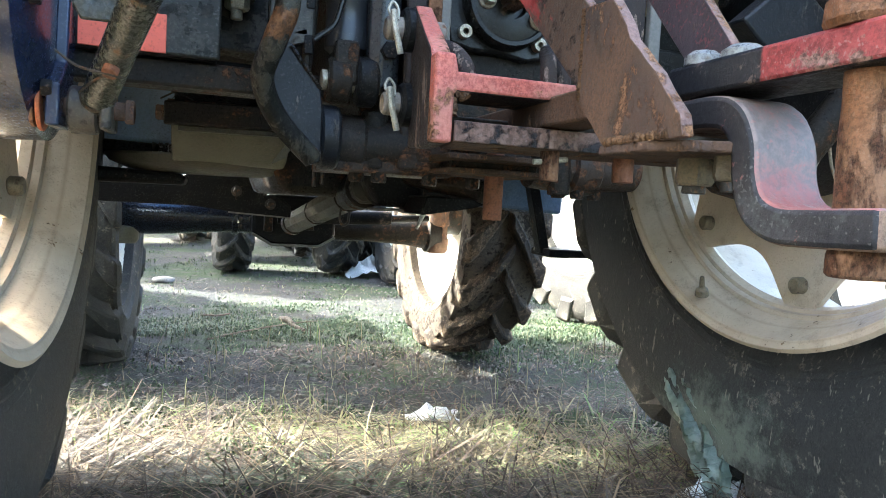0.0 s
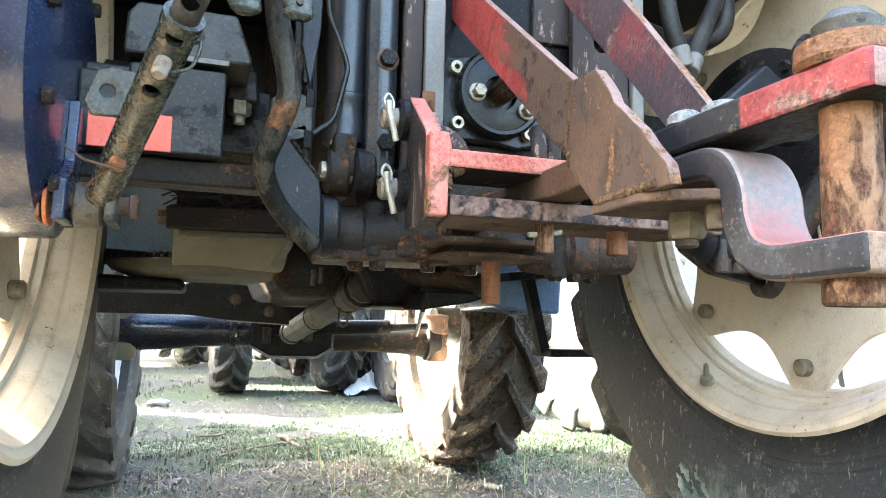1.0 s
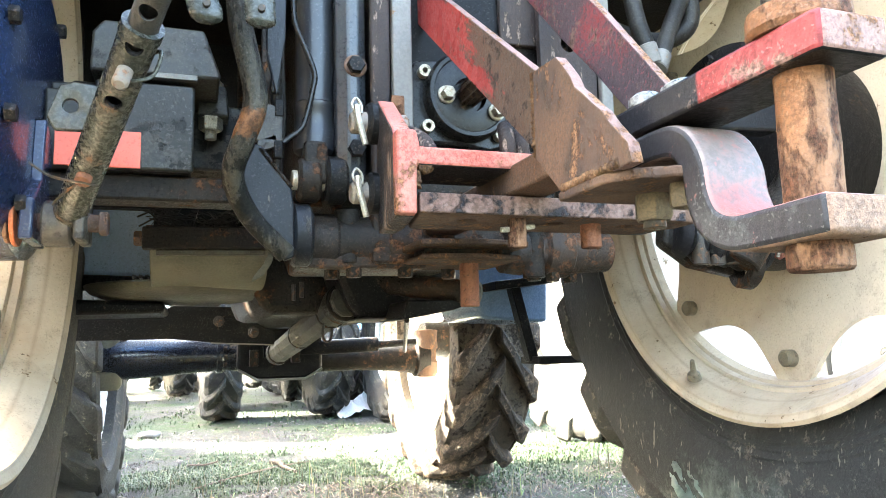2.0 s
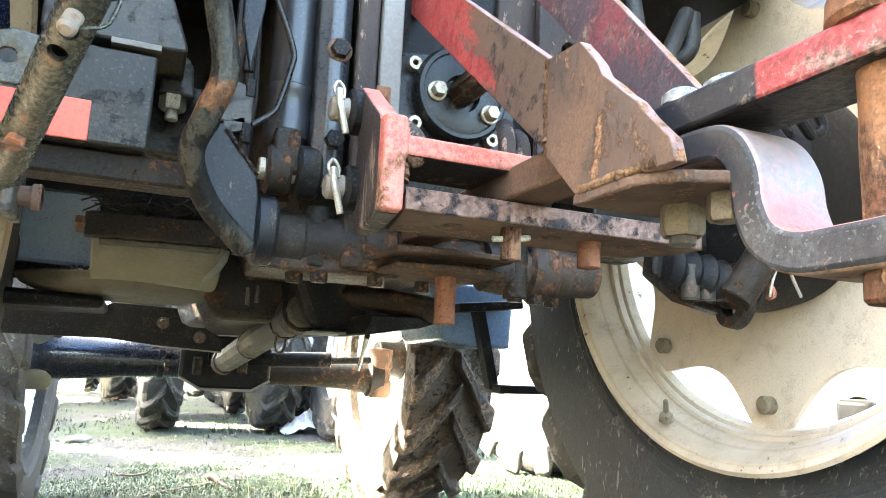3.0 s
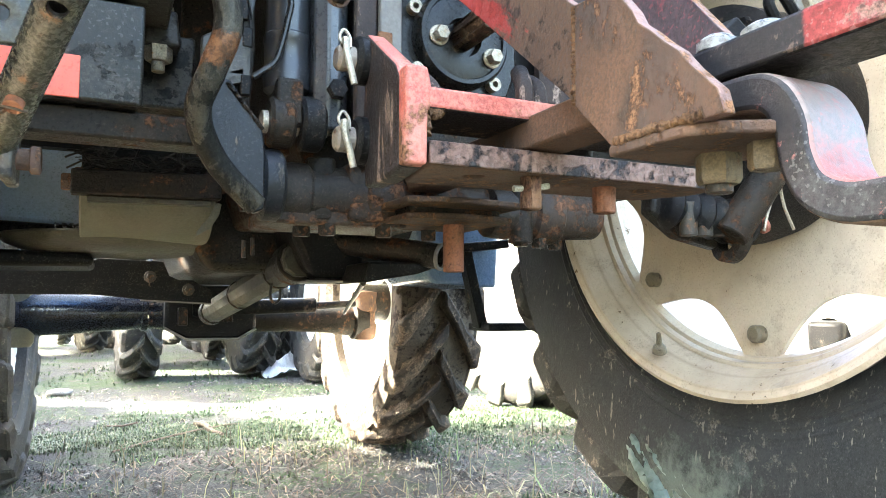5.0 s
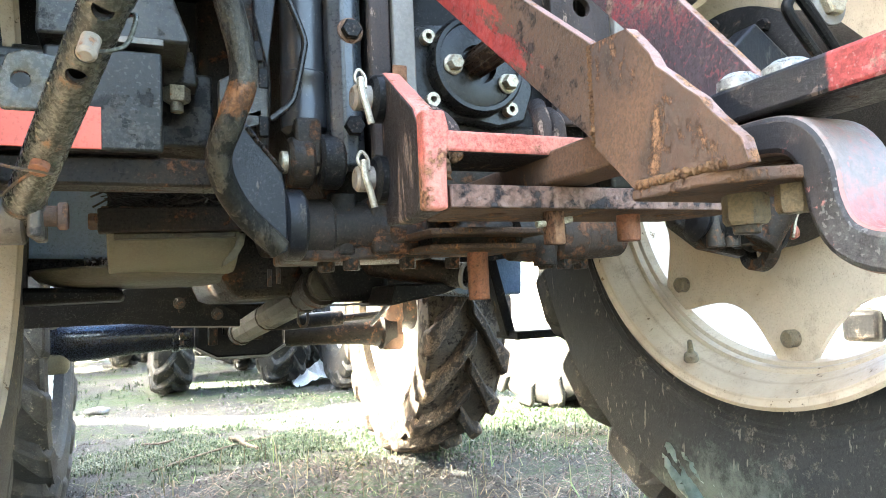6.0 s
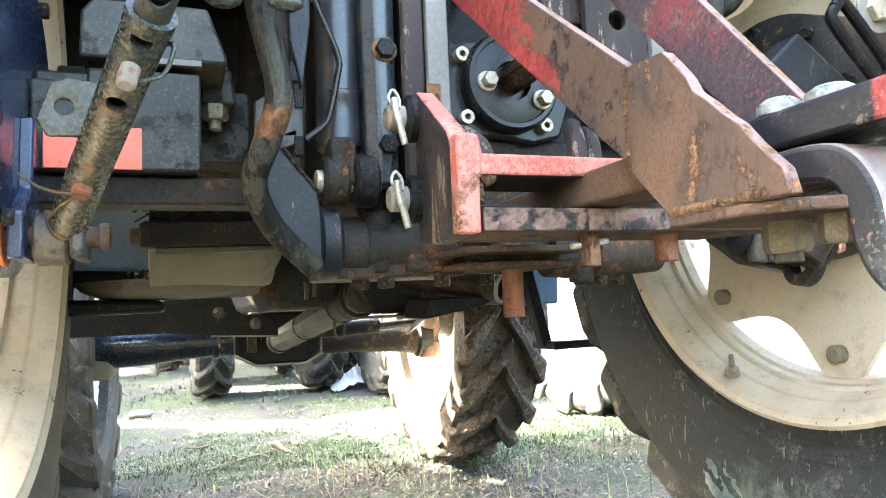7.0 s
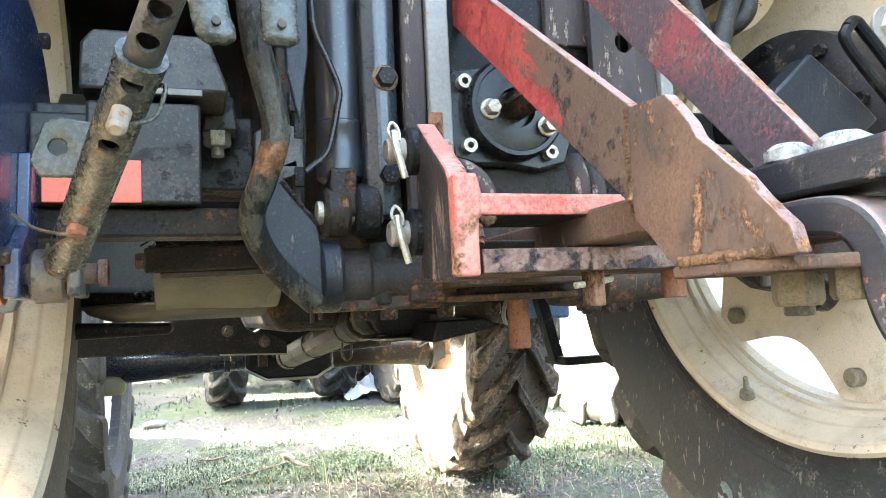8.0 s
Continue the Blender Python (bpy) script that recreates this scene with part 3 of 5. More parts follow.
def blades(name, material, label, count, region, height, width, lean, seed, keep=None, least=0.2):
    rng = np.random.default_rng(seed)
    x0, x1, y0, y1 = region
    x, y = rng.uniform(x0, x1, count), rng.uniform(y0, y1, count)
    if keep is not None:
        k = rng.uniform(size=count) < keep(x, y)
        x, y = x[k], y[k]
    n = len(x)
    a = rng.uniform(0, 2 * np.pi, n)
    h = height * rng.uniform(0.4, 1.3, n)
    w = width * rng.uniform(0.6, 1.3, n)
    l = lean * rng.uniform(least, 1.2, n)
    d = np.stack([np.cos(a), np.sin(a), 0 * a], -1)
    s = np.stack([-np.sin(a), np.cos(a), 0 * a], -1)
    up = np.array([0, 0, 1.0])
    base = np.stack([x, y, lie(x, y) - 0.004], -1)
    mid = base + d * (0.35 * l * h)[:, None] + up * (0.6 * h)[:, None]
    tip = base + d * (l * h)[:, None] + up * (h * np.clip(1.05 - 0.35 * l, 0.15, 1))[:, None]
    W = (w / 2)[:, None] * s
    v = np.stack([base - W, base + W, mid + W * 0.7, mid - W * 0.7, tip], 1).reshape(-1, 3)
    o = np.arange(n) * 5
    faces = [f for i in o.tolist() for f in ((i, i + 1, i + 2, i + 3), (i + 3, i + 2, i + 4))]
    me = bpy.data.meshes.new(name)
    me.from_pydata(v.tolist(), [], faces)
    me.materials.append(material)
    return tagged(new(name, me), label, "grass", kind="stuff")


build_ground()


def cloud(x, y, size, seed):
    """Smooth random values from 0 to 1 over the plan, in lumps of the given size."""
    g = np.random.default_rng(seed).uniform(0, 1, (64, 64))
    u, v = x / size + 17.3, y / size + 9.1
    i, j = np.floor(u).astype(int), np.floor(v).astype(int)
    a, b = u - i, v - j
    a, b = a * a * (3 - 2 * a), b * b * (3 - 2 * b)
    def at(p, q):
        return g[p % 64, q % 64]
    return (at(i, j) * (1 - a) + at(i + 1, j) * a) * (1 - b) + (at(i, j + 1) * (1 - a) + at(i + 1, j + 1) * a) * b


def turf(x, y):
    """Where grass grows: thick between the front wheels and the track ahead, thin on the trodden soil."""
    thick = np.exp(-((y - 3.55 + 0.12 * x) / 0.5) ** 2) + 0.5 * np.exp(-((y - 6.4) / 0.9) ** 2) + 0.08
    c = 0.6 * cloud(x, y, 0.11, 2) + 0.4 * cloud(x, y, 0.4, 3)
    return np.clip((c - 0.62 + 0.42 * thick) * 4, 0.02, 1) * np.clip(thick + 0.2, 0, 1)


def tufts(x, y):
    return np.clip((cloud(x, y, 0.09, 5) - 0.62) * 6, 0, 1) * np.exp(-((y - 1.83 + 0.37 * x) / 0.26) ** 2)


def hay(x, y):
    """Flattened pale straw behind the rear wheels, painting in a sunlit band; thin elsewhere."""
    c = 0.6 * cloud(x, y, 0.16, 8) + 0.4 * cloud(x, y, 0.5, 18)
    right = np.clip(x - 0.1, 0, 0.6)
    band = np.exp(-((y - 1.80 + 0.37 * x + 0.35 * right) / (0.2 + 0.3 * right)) ** 2)
    return np.clip(2.2 * c - 0.45, 0.03, 1) * np.clip(0.55 + 1.1 * (x + 0.3), 0.4, 1) * np.clip(band + 0.05 * (y < 1.7), 0, 1)


def stems(x, y):
    return np.clip(cloud(x, y, 0.2, 33) * 2 - 0.3, 0.05, 1) * np.clip(2.75 - 1.5 * y - 0.6 * x, 0.06, 1)


blades("grass", GRASS, "short green grass in trodden patches", 170000, (-1.7, 3.4, 2.5, 5.2), 0.026, 0.0055, 1.5, 3, turf)
blades("grass", GRASS, "short thin grass further off", 60000, (-4.0, 6.5, 5.2, 12.5), 0.035, 0.011, 1.2, 4, turf)
blades("straw", STRAW, "flattened dry straw and grass stalks", 60000, (-1.5, 1.9, 0.9, 2.6), 0.06, 0.0052, 3.4, 5, hay, 0.6)
blades("straw", STRAW, "scattered dry stalks among the grass", 6000, (-2.0, 3.6, 2.1, 5.4), 0.04, 0.0035, 3.0, 9, lambda x, y: np.clip(cloud(x, y, 0.2, 12) * 1.4 - 0.4, 0, 1), 0.5)
blades("grass", GRASS, "sparse upright grass tufts", 60000, (-1.4, 2.0, 1.35, 2.6), 0.045, 0.0045, 0.8, 6, tufts)
blades("straw", DARKSTRAW, "long brown flattened stems", 22000, (-1.3, 1.5, 0.4, 2.0), 0.11, 0.0036, 4.0, 31, stems, 0.8)
blades("straw", DARKSTRAW, "brown dead leaves and stems on the soil", 14000, (-1.6, 2.4, 1.9, 3.0), 0.03, 0.005, 3.2, 35, lambda x, y: cloud(x, y, 0.15, 36), 0.7)


def crumbs(count, region, size, seed):
    """Loose soil crumbs and small stones."""
    rng = np.random.default_rng(seed)
    x, y = rng.uniform(region[0], region[1], count), rng.uniform(region[2], region[3], count)
    keep = rng.uniform(size=count) < np.clip(cloud(x, y, 0.2, 41) * 1.6 - 0.3, 0, 1)
    x, y = x[keep], y[keep]
    s = size * rng.uniform(0.3, 1.0, len(x)) ** 2
    o = np.array([(1, 0, 0), (0, 1, 0), (-1, 0, 0), (0, -1, 0), (0, 0, 0.8), (0, 0, -0.6)])
    v = np.stack([x, y, lie(x, y)], -1)[:, None, :] + (o[None] + rng.uniform(-0.3, 0.3, (len(x), 6, 3))) * s[:, None, None]
    f = [(0, 1, 4), (1, 2, 4), (2, 3, 4), (3, 0, 4), (1, 0, 5), (2, 1, 5), (3, 2, 5), (0, 3, 5)]
    me = bpy.data.meshes.new("soil_crumbs")
    me.from_pydata(v.reshape(-1, 3).tolist(), [], [tuple(6 * k + i for i in t) for k in range(len(x)) for t in f])
    me.materials.append(CRUMB)
    tagged(new("soil_crumbs", me), "loose soil crumbs and small stones", "soil", kind="stuff")


crumbs(16000, (-1.4, 2.4, 1.8, 3.1), 0.012, 40)
crumbs(7000, (-1.5, 3.0, 3.9, 5.8), 0.013, 42)
blades("straw", STRAW, "single tall dead stalks", 260, (-1.0, 1.6, 1.6, 3.4), 0.11, 0.004, 0.35, 21, None, 0.1)


# ---- wheels ----
def tyre_mesh(bm, R, W, rim, lugs, lug_h, seg=96):
    """A tractor tyre on the x axis: carcass, and slanting lugs that meet at the middle in turn."""
    H = R - rim
    half = [(0.43, rim - 0.012), (0.452, rim + 0.02 * H), (0.462, rim + 0.035 * H), (0.458, rim + 0.05 * H), (0.47, rim + 0.075 * H), (0.466, rim + 0.09 * H), (0.476, rim + 0.12 * H), (0.473, rim + 0.135 * H), (0.49, rim + 0.25 * H), (0.5, rim + 0.45 * H), (0.485, rim + 0.68 * H), (0.45, R - lug_h - 0.09 * H), (0.39, R - lug_h - 0.02 * H), (0.2, R - lug_h), (0, R - lug_h + 0.002)]
    prof = [(-a * W, r) for a, r in half] + [(a * W, r) for a, r in half[-2::-1]]
    prof = prof + [(0.41 * W, rim - 0.03), (-0.41 * W, rim - 0.03), prof[0]]
    lathe(bm, prof, (0, 0, 0), (1, 0, 0), seg)
    return bm


def lug_meshes(R, W, rim, lugs, lug_h, mat, wide=0.17, proud=0.0):
    """The two lugs of a tread, one for each half of the tyre, at the angle nought."""
    H, step, out = R - rim, 2 * math.pi / lugs, []
    for side in (-1, 1):
        bm, rows = bm_(), []
        for i, (s, r, turn) in enumerate([(-0.03, R, -0.02), (0.13, R, 0.3), (0.27, R - 0.008, 0.62), (0.40, R - 0.02 * H - 0.008, 0.86), (0.475 + proud * 0.6, R - 0.12 * H, 0.98), (0.487 + proud, R - (0.30 + 3 * proud) * H, 1.02 + 2 * proud)]):
            base = (R - lug_h - 0.012) if i < 4 else (r - 0.06 * H - 0.01)
            ang, tk = turn * step * 1.05, step * (0.13 if i < 3 else wide)
            x, xi = side * s * W, side * (s - (0.06 if i >= 4 else 0)) * W
            rows.append([bm.verts.new((px, rr * math.cos(ang + dt), rr * math.sin(ang + dt))) for px, rr, dt in ((xi, base, -tk * 1.5), (x, r, -tk), (x, r, tk), (xi, base, tk * 1.5))])
        for p, q in zip(rows, rows[1:]):
            for i in range(3):
                bm.faces.new((p[i], p[i + 1], q[i + 1], q[i]))
            bm.faces.new((p[3], p[0], q[0], q[3]))
        bm.faces.new(rows[0])
        bm.faces.new(rows[-1][::-1])
        bmesh.ops.recalc_face_normals(bm, faces=bm.faces[:])
        es = [e for e in bm.edges if len(e.link_faces) == 2 and e.calc_face_angle(0) > 0.7 and max(math.hypot(v.co.y, v.co.z) for v in e.verts) > R - lug_h * 0.6 - 0.3 * H]
        bmesh.ops.bevel(bm, geom=es, offset=0.006, segments=1, affect="EDGES")
        me = bpy.data.meshes.new("lug")
        for f in bm.faces:
            f.smooth = False
        bm.to_mesh(me)
        bm.free()
        me.materials.append(mat)
        out.append(me)
    return out


def tread(wheel, at, R, W, rim, lugs, lug_h, mat, turn=0.0, wide=0.17, proud=0.0):
    """Sets the lugs round a tyre, each a piece of its own on two shared meshes."""
    pair, step = lug_meshes(R, W, rim, lugs, lug_h, mat, wide, proud), 2 * math.pi / lugs
    for k in range(lugs):
        for half, me in enumerate(pair):
            ob = new("lug", me)
            ob.parent = wheel
            ob.location = Vector(at) - HOME[wheel]
            ob.rotation_euler = (radians(turn) + (k + 0.5 * half) * step, 0, 0)


def disc_mesh(bm, hub, lug_r, gap_r, dish, lugs, thick, phase):
    """A dished wheel disc whose outer edge is scalloped between its lugs."""
    nth, rings = lugs * 24, 9
    def edge(t):
        k = 1 - abs(((t - phase) / (2 * math.pi) * lugs) % 1 - 0.5) * 2
        k = max(0.0, (k - 0.22) / 0.78)
        return lug_r - (lug_r - gap_r) * (1 - (1 - k) ** 2.1)
    sheets = []
    for off in (0, thick):
        sheet = []
        for i in range(rings):
            f = i / (rings - 1)
            ring = []
            for j in range(nth):
                t = 2 * math.pi * j / nth
                r = hub + (edge(t) - hub) * f
                ring.append(bm.verts.new((off + dish * math.cos(min(1, (r - hub) / (lug_r - hub)) * math.pi) * 0.5 - dish * 0.5, r * math.cos(t), r * math.sin(t))))
            sheet.append(ring)
        sheets.append(sheet)
    for sheet in sheets:
        for p, q in zip(sheet, sheet[1:]):
            for j in range(nth):
                bm.faces.new((p[j], p[(j + 1) % nth], q[(j + 1) % nth], q[j]))
    for i in (0, rings - 1):
        for j in range(nth):
            bm.faces.new((sheets[0][i][j], sheets[0][i][(j + 1) % nth], sheets[1][i][(j + 1) % nth], sheets[1][i][j]))
    return bm


def shifted(bm, at, flip=False):
    for v in bm.verts:
        v.co = Vector((-v.co.x if flip else v.co.x, v.co.y, v.co.z)) + Vector(at)
    return bm


AXLE = Vector((0, 1.07, 0.91))


def rear_wheel(parent, side):
    """side +1: the wheel at plus x. The inner flange stands 0.565 from the middle, the disc about 0.66."""
    at = (side * 0.655, AXLE.y, AXLE.z)
    flip, phase = side < 0, radians(-91)
    wheel = part("rear_wheel", shifted(disc_mesh(bm_(), 0.13, 0.404, 0.330, 0.045, 8, 0.012, phase), (side * 0.707, AXLE.y, AXLE.z), flip), CREAM, parent, "cream painted wheel disc with scalloped edge")
    rimprof = [(-0.09, 0.484), (-0.086, 0.491), (-0.08, 0.488), (-0.079, 0.475), (-0.074, 0.4715), (-0.056, 0.470), (-0.052, 0.468), (-0.0505, 0.464), (-0.049, 0.455), (-0.046, 0.4505), (-0.042, 0.449), (-0.026, 0.4475), (-0.022, 0.446), (-0.0205, 0.441), (-0.0185, 0.433), (-0.016, 0.429), (-0.012, 0.4275), (-0.004, 0.426), (0.0, 0.42), (0.016, 0.413), (0.026, 0.416), (0.04, 0.43), (0.14, 0.435), (0.2, 0.45), (0.27, 0.46), (0.285, 0.482), (0.292, 0.49), (0.3, 0.482), (0.28, 0.468), (0.2, 0.458), (0.14, 0.443), (0.05, 0.44), (0.0, 0.43), (-0.04, 0.444), (-0.083, 0.47), (-0.09, 0.484)]
    part("rim", shifted(lathe(bm_(), [(h, r - 0.016) for h, r in rimprof], (0, 0, 0), (1, 0, 0), 96), at, flip), RIMPAINT, wheel, "cream steel rim with rolled grooves", sharp=16)
    skin = SCUFFED if side > 0 else RUBBER
    part("tyre", shifted(tyre_mesh(bm_(), 0.815, 0.41, 0.492, 20, 0.075), (side * 0.79, AXLE.y, AXLE.z), flip), skin, wheel, "black ribbed tractor tyre with pale scrapes", sharp=14)
    tread(wheel, (side * 0.79, AXLE.y, AXLE.z), 0.815, 0.41, 0.492, 20, 0.075, RUBBER, 14.0, 0.23)
    for k in range(8):
        t = phase + k * math.pi / 4
        c = Vector((side * 0.643, AXLE.y + 0.362 * math.cos(t), AXLE.z + 0.362 * math.sin(t)))
        part("bolt", rod(bm_(), c, c + Vector((side * 0.024, 0, 0)), 0.0155, 18, edge=0.004), RIMBOLT, wheel)
    if side > 0:
        t = radians(-69.5)
        c = Vector((0.575, AXLE.y + 0.428 * math.cos(t), AXLE.z + 0.428 * math.sin(t)))
        inw = Vector((0, -math.cos(t), -math.sin(t)))
        v = lathe(bm_(), [(0, 0), (0, 0.014), (0.012, 0.012), (0.018, 0.006), (0.04, 0.0045), (0.044, 0)], c, inw + Vector((-0.35, 0, 0)), 14)
        part("valve", v, RIMBOLT, wheel)
    return wheel


def front_wheel(parent, side, at, mat=MUDDY, rim_mat=CREAM, R=0.575, W=0.33, share=0.57):
    flip = side < 0
    c = Vector(at)
    rr = R * share
    wheel = part("front_wheel", shifted(disc_mesh(bm_(), 0.08, rr - 0.02, rr - 0.05, -0.05, 6, 0.01, 0.2), c - Vector((side * 0.02, 0, 0)), flip), rim_mat, parent)
    prof = [(-0.42 * W, rr - 0.005), (-0.40 * W, rr + 0.012), (-0.36 * W, rr - 0.005), (-0.1 * W, rr - 0.035), (0.2 * W, rr - 0.03), (0.38 * W, rr - 0.005), (0.41 * W, rr + 0.012), (0.42 * W, rr), (0.36 * W, rr - 0.02), (0.1 * W, rr - 0.045), (-0.3 * W, rr - 0.03), (-0.42 * W, rr - 0.005)]
    part("rim", shifted(lathe(bm_(), prof, (0, 0, 0), (1, 0, 0), 56), c, flip), rim_mat, wheel)
    part("tyre", shifted(tyre_mesh(bm_(), R, W, rr, 17, 0.042, 64), c, flip), CLAY if mat is MUDDY else mat, wheel, "tall lugged tyre with dried mud")
    tread(wheel, c, R + 0.006, W, rr, 17, 0.06, mat, 0.0, 0.2, 0.05)
    return wheel


# ---- the tractor ----
tractor = thing("tractor", (0, 1.04, 0), "blue and black farm tractor with cream wheels and rear hitch", "tractor")
rear_wheel(tractor, 1)
left_wheel = rear_wheel(tractor, -1)
left_wheel.location.x += 0.018
front_wheel(tractor, 1, (0.695, 2.97, 0.61), rim_mat=WHITERIM, R=0.58, W=0.31, share=0.7)
front_wheel(tractor, -1, (-0.765, 2.97, 0.6), RUBBER, WHITERIM, R=0.6, W=0.31, share=0.7)

# transmission, axle and body
case = part("transmission_case", prism(bm_(), [(-0.15, 0.74), (0.17, 0.74), (0.19, 0.80), (0.19, 1.25), (-0.17, 1.25), (-0.17, 0.80)], "y", 1.02, 1.62), GREASE, tractor, "greasy black cast transmission case", chamfer=0.012)
part("rear_cover", prism(bm_(), [(-0.12, 0.80), (0.16, 0.80), (0.19, 0.84), (0.19, 1.2), (-0.12, 1.2)], "y", 0.965, 1.03), BLACK, case, "", chamfer=0.008)
part("cover_foot", prism(bm_(), [(-0.11, 0.765), (0.15, 0.765), (0.15, 0.862), (-0.11, 0.862)], "y", 0.955, 0.99), GREASE, case, chamfer=0.006)
part("engine_block", prism(bm_(), [(-0.2, 0.66), (0.2, 0.66), (0.26, 0.8), (0.26, 1.3), (-0.26, 1.3), (-0.26, 0.8)], "y", 1.62, 2.8), GREASE, tractor, chamfer=0.02)
# Unseen block added to keep the sun off the drive shaft.
part("engine_side_cover", box(bm_(), (-0.42, 2.1, 0.725), (-0.262, 2.7, 0.92)), BLACK, tractor, chamfer=0.01)
# Hood, platform, cab and fenders are assumed, added to cast shade and close gaps.
part("hood", prism(bm_(), [(-0.34, 1.26), (0.34, 1.26), (0.34, 1.6), (0.25, 1.72), (-0.25, 1.72), (-0.34, 1.6)], "y", 2.0, 3.75), BODYBLUE, tractor, chamfer=0.03)
# Added dark sheet that blocks the sky in the gaps behind the axle.
part("bulkhead", prism(bm_(), [(-0.625, 0.885), (-0.425, 0.885), (-0.425, 0.80), (-0.16, 0.80), (0.16, 0.84), (0.56, 0.92), (0.56, 1.3), (-0.625, 1.3)], "y", 1.64, 1.67), BLACK, tractor, "added black backing sheet behind the axle gaps")
part("platform", box(bm_(), (-0.62, 1.0, 1.26), (0.62, 2.05, 1.32)), BLACK, tractor, chamfer=0.01)
part("cab", prism(bm_(), [(-0.6, 1.32), (0.6, 1.32), (0.55, 2.55), (-0.55, 2.55)], "y", 0.95, 1.95), BODYBLUE, tractor, chamfer=0.03)
for s in (-1, 1):
    arc = [(1.04 + 1.02 * math.cos(t), 0.93 + 1.02 * math.sin(t)) for t in (radians(a) for a in range(15, 151, 9))]
    arc += [(1.04 + 1.0 * math.cos(t), 0.93 + 1.0 * math.sin(t)) for t in (radians(a) for a in range(150, 14, -9))]
    part("fender", prism(bm_(), arc, "x", s * 0.58, s * 1.0), BODYBLUE, tractor)
    drum = lathe(bm_(), [(0, 0), (0, 0.15), (0.004, 0.168), (0.012, 0.185), (0.02, 0.2), (0.13, 0.205), (0.22, 0.18), (0.22, 0)], (s * 0.53, AXLE.y, AXLE.z), (s, 0, 0), 56)
    hub = part("hub_housing", drum, NAVY if s < 0 else BLACK, tractor, "dark painted final drive drum")
    for k in range(10):
        t = radians(20 + 36 * k)
        c = Vector((s * 0.536, AXLE.y + 0.176 * math.cos(t), AXLE.z + 0.176 * math.sin(t)))
        part("bolt", hexa(bm_(), c, c - Vector((s * 0.011, 0, 0)), 0.018), BLACK, hub)

# left axle housing with its steps, panel and decal
ax = part("axle_housing", prism(bm_(), [(1.065, 0.829), (1.16, 0.829), (1.2, 0.87), (1.34, 0.9), (1.34, 1.02), (1.27, 1.02), (1.2, 0.958), (1.1, 0.958), (1.1, 0.937), (1.065, 0.937)], "x", -0.53, -0.35), PANEL, tractor, "dusty grey axle housing", chamfer=0.004)
part("side_block", box(bm_(), (-0.352, 1.25, 0.88), (-0.27, 1.36, 0.99)), PANEL, ax, chamfer=0.004)
part("skirt", box(bm_(), (-0.53, 1.075, 0.793), (-0.16, 1.13, 0.828)), GREASE, ax, chamfer=0.004)
part("panel", box(bm_(), (-0.47, 1.052, 0.829), (-0.346, 1.064, 0.949)), PANEL, ax, chamfer=0.004)
part("decal", box(bm_(), (-0.514, 1.05, 0.830), (-0.412, 1.0535, 0.879)), LABEL, ax, "orange red rectangular decal", chamfer=0.001)
part("upper_cover", prism(bm_(), [(-0.466, 1.048), (-0.335, 1.047), (-0.312, 0.984), (-0.312, 0.9755), (-0.482, 0.9735), (-0.480, 1.03)], "y", 1.088, 1.34), GREY, ax, chamfer=0.004)
part("cover_lip", box(bm_(), (-0.402, 1.080, 0.9675), (-0.343, 1.092, 0.9755)), PALE, ax, chamfer=0.001)
part("clamp_block", prism(bm_(), [(-0.342, 0.955), (-0.294, 0.955), (-0.30, 1.005), (-0.336, 1.005)], "y", 1.195, 1.245), GREY, ax, chamfer=0.004)
part("clamp_nut", hexa(bm_(), (-0.322, 1.213, 0.957), (-0.322, 1.213, 0.935), 0.033), ZINC, ax, "bright zinc nut")
part("clamp_stud", rod(bm_(), (-0.322, 1.213, 0.938), (-0.322, 1.213, 0.921), 0.009, 14), ZINC, ax)
part("clamp_cap", rod(bm_(), (-0.321, 1.216, 1.003), (-0.321, 1.216, 1.016), 0.018, 18), ZINC, ax)
ax_r = part("axle_housing", prism(bm_(), [(1.06, 0.80), (1.30, 0.80), (1.34, 0.86), (1.34, 1.02), (1.20, 1.02), (1.19, 0.935), (1.07, 0.93)], "x", 0.30, 0.53), PANEL, tractor, chamfer=0.006)

# power take-off
pto = part("power_take_off", prism(bm_(), [(-0.078, 0.955), (-0.066, 0.972), (-0.02, 0.978), (0.05, 0.985), (0.09, 0.965), (0.092, 0.9), (0.078, 0.862), (0.04, 0.852), (0.0, 0.858), (-0.04, 0.858), (-0.07, 0.865), (-0.075, 0.9)], "y", 0.938, 0.966), SATIN, tractor, "black power take-off cover with bolts", chamfer=0.004)
C = Vector((0.006, 0.94, 0.924))
part("ring", lathe(bm_(), [(0, 0.05), (0, 0.062), (0.018, 0.062), (0.024, 0.058), (0.024, 0.053), (0.016, 0.05)], C, (0, -1, 0), 56), SATIN, pto)
part("cover_disc", lathe(bm_(), [(0.0, 0.0), (0.0, 0.052), (0.02, 0.053), (0.021, 0.05), (0.021, 0.024), (0.008, 0.022), (0.008, 0)], C, (0, -1, 0), 56), SATIN, pto)
sp = bm_()
prof = []
for k in range(6):
    for dt, r in ((-0.22, 0.0145), (-0.17, 0.0178), (0.17, 0.0178), (0.22, 0.0145)):
        t = k * math.pi / 3 + dt
        prof.append((C.x + 0.002 + r * math.cos(t), C.z + 0.004 + r * math.sin(t)))
prism(sp, prof, "y", 0.852, 0.935)
part("splined_shaft", sp, SHAFTSTEEL, pto, "splined steel shaft", chamfer=0.001, sharp=25)
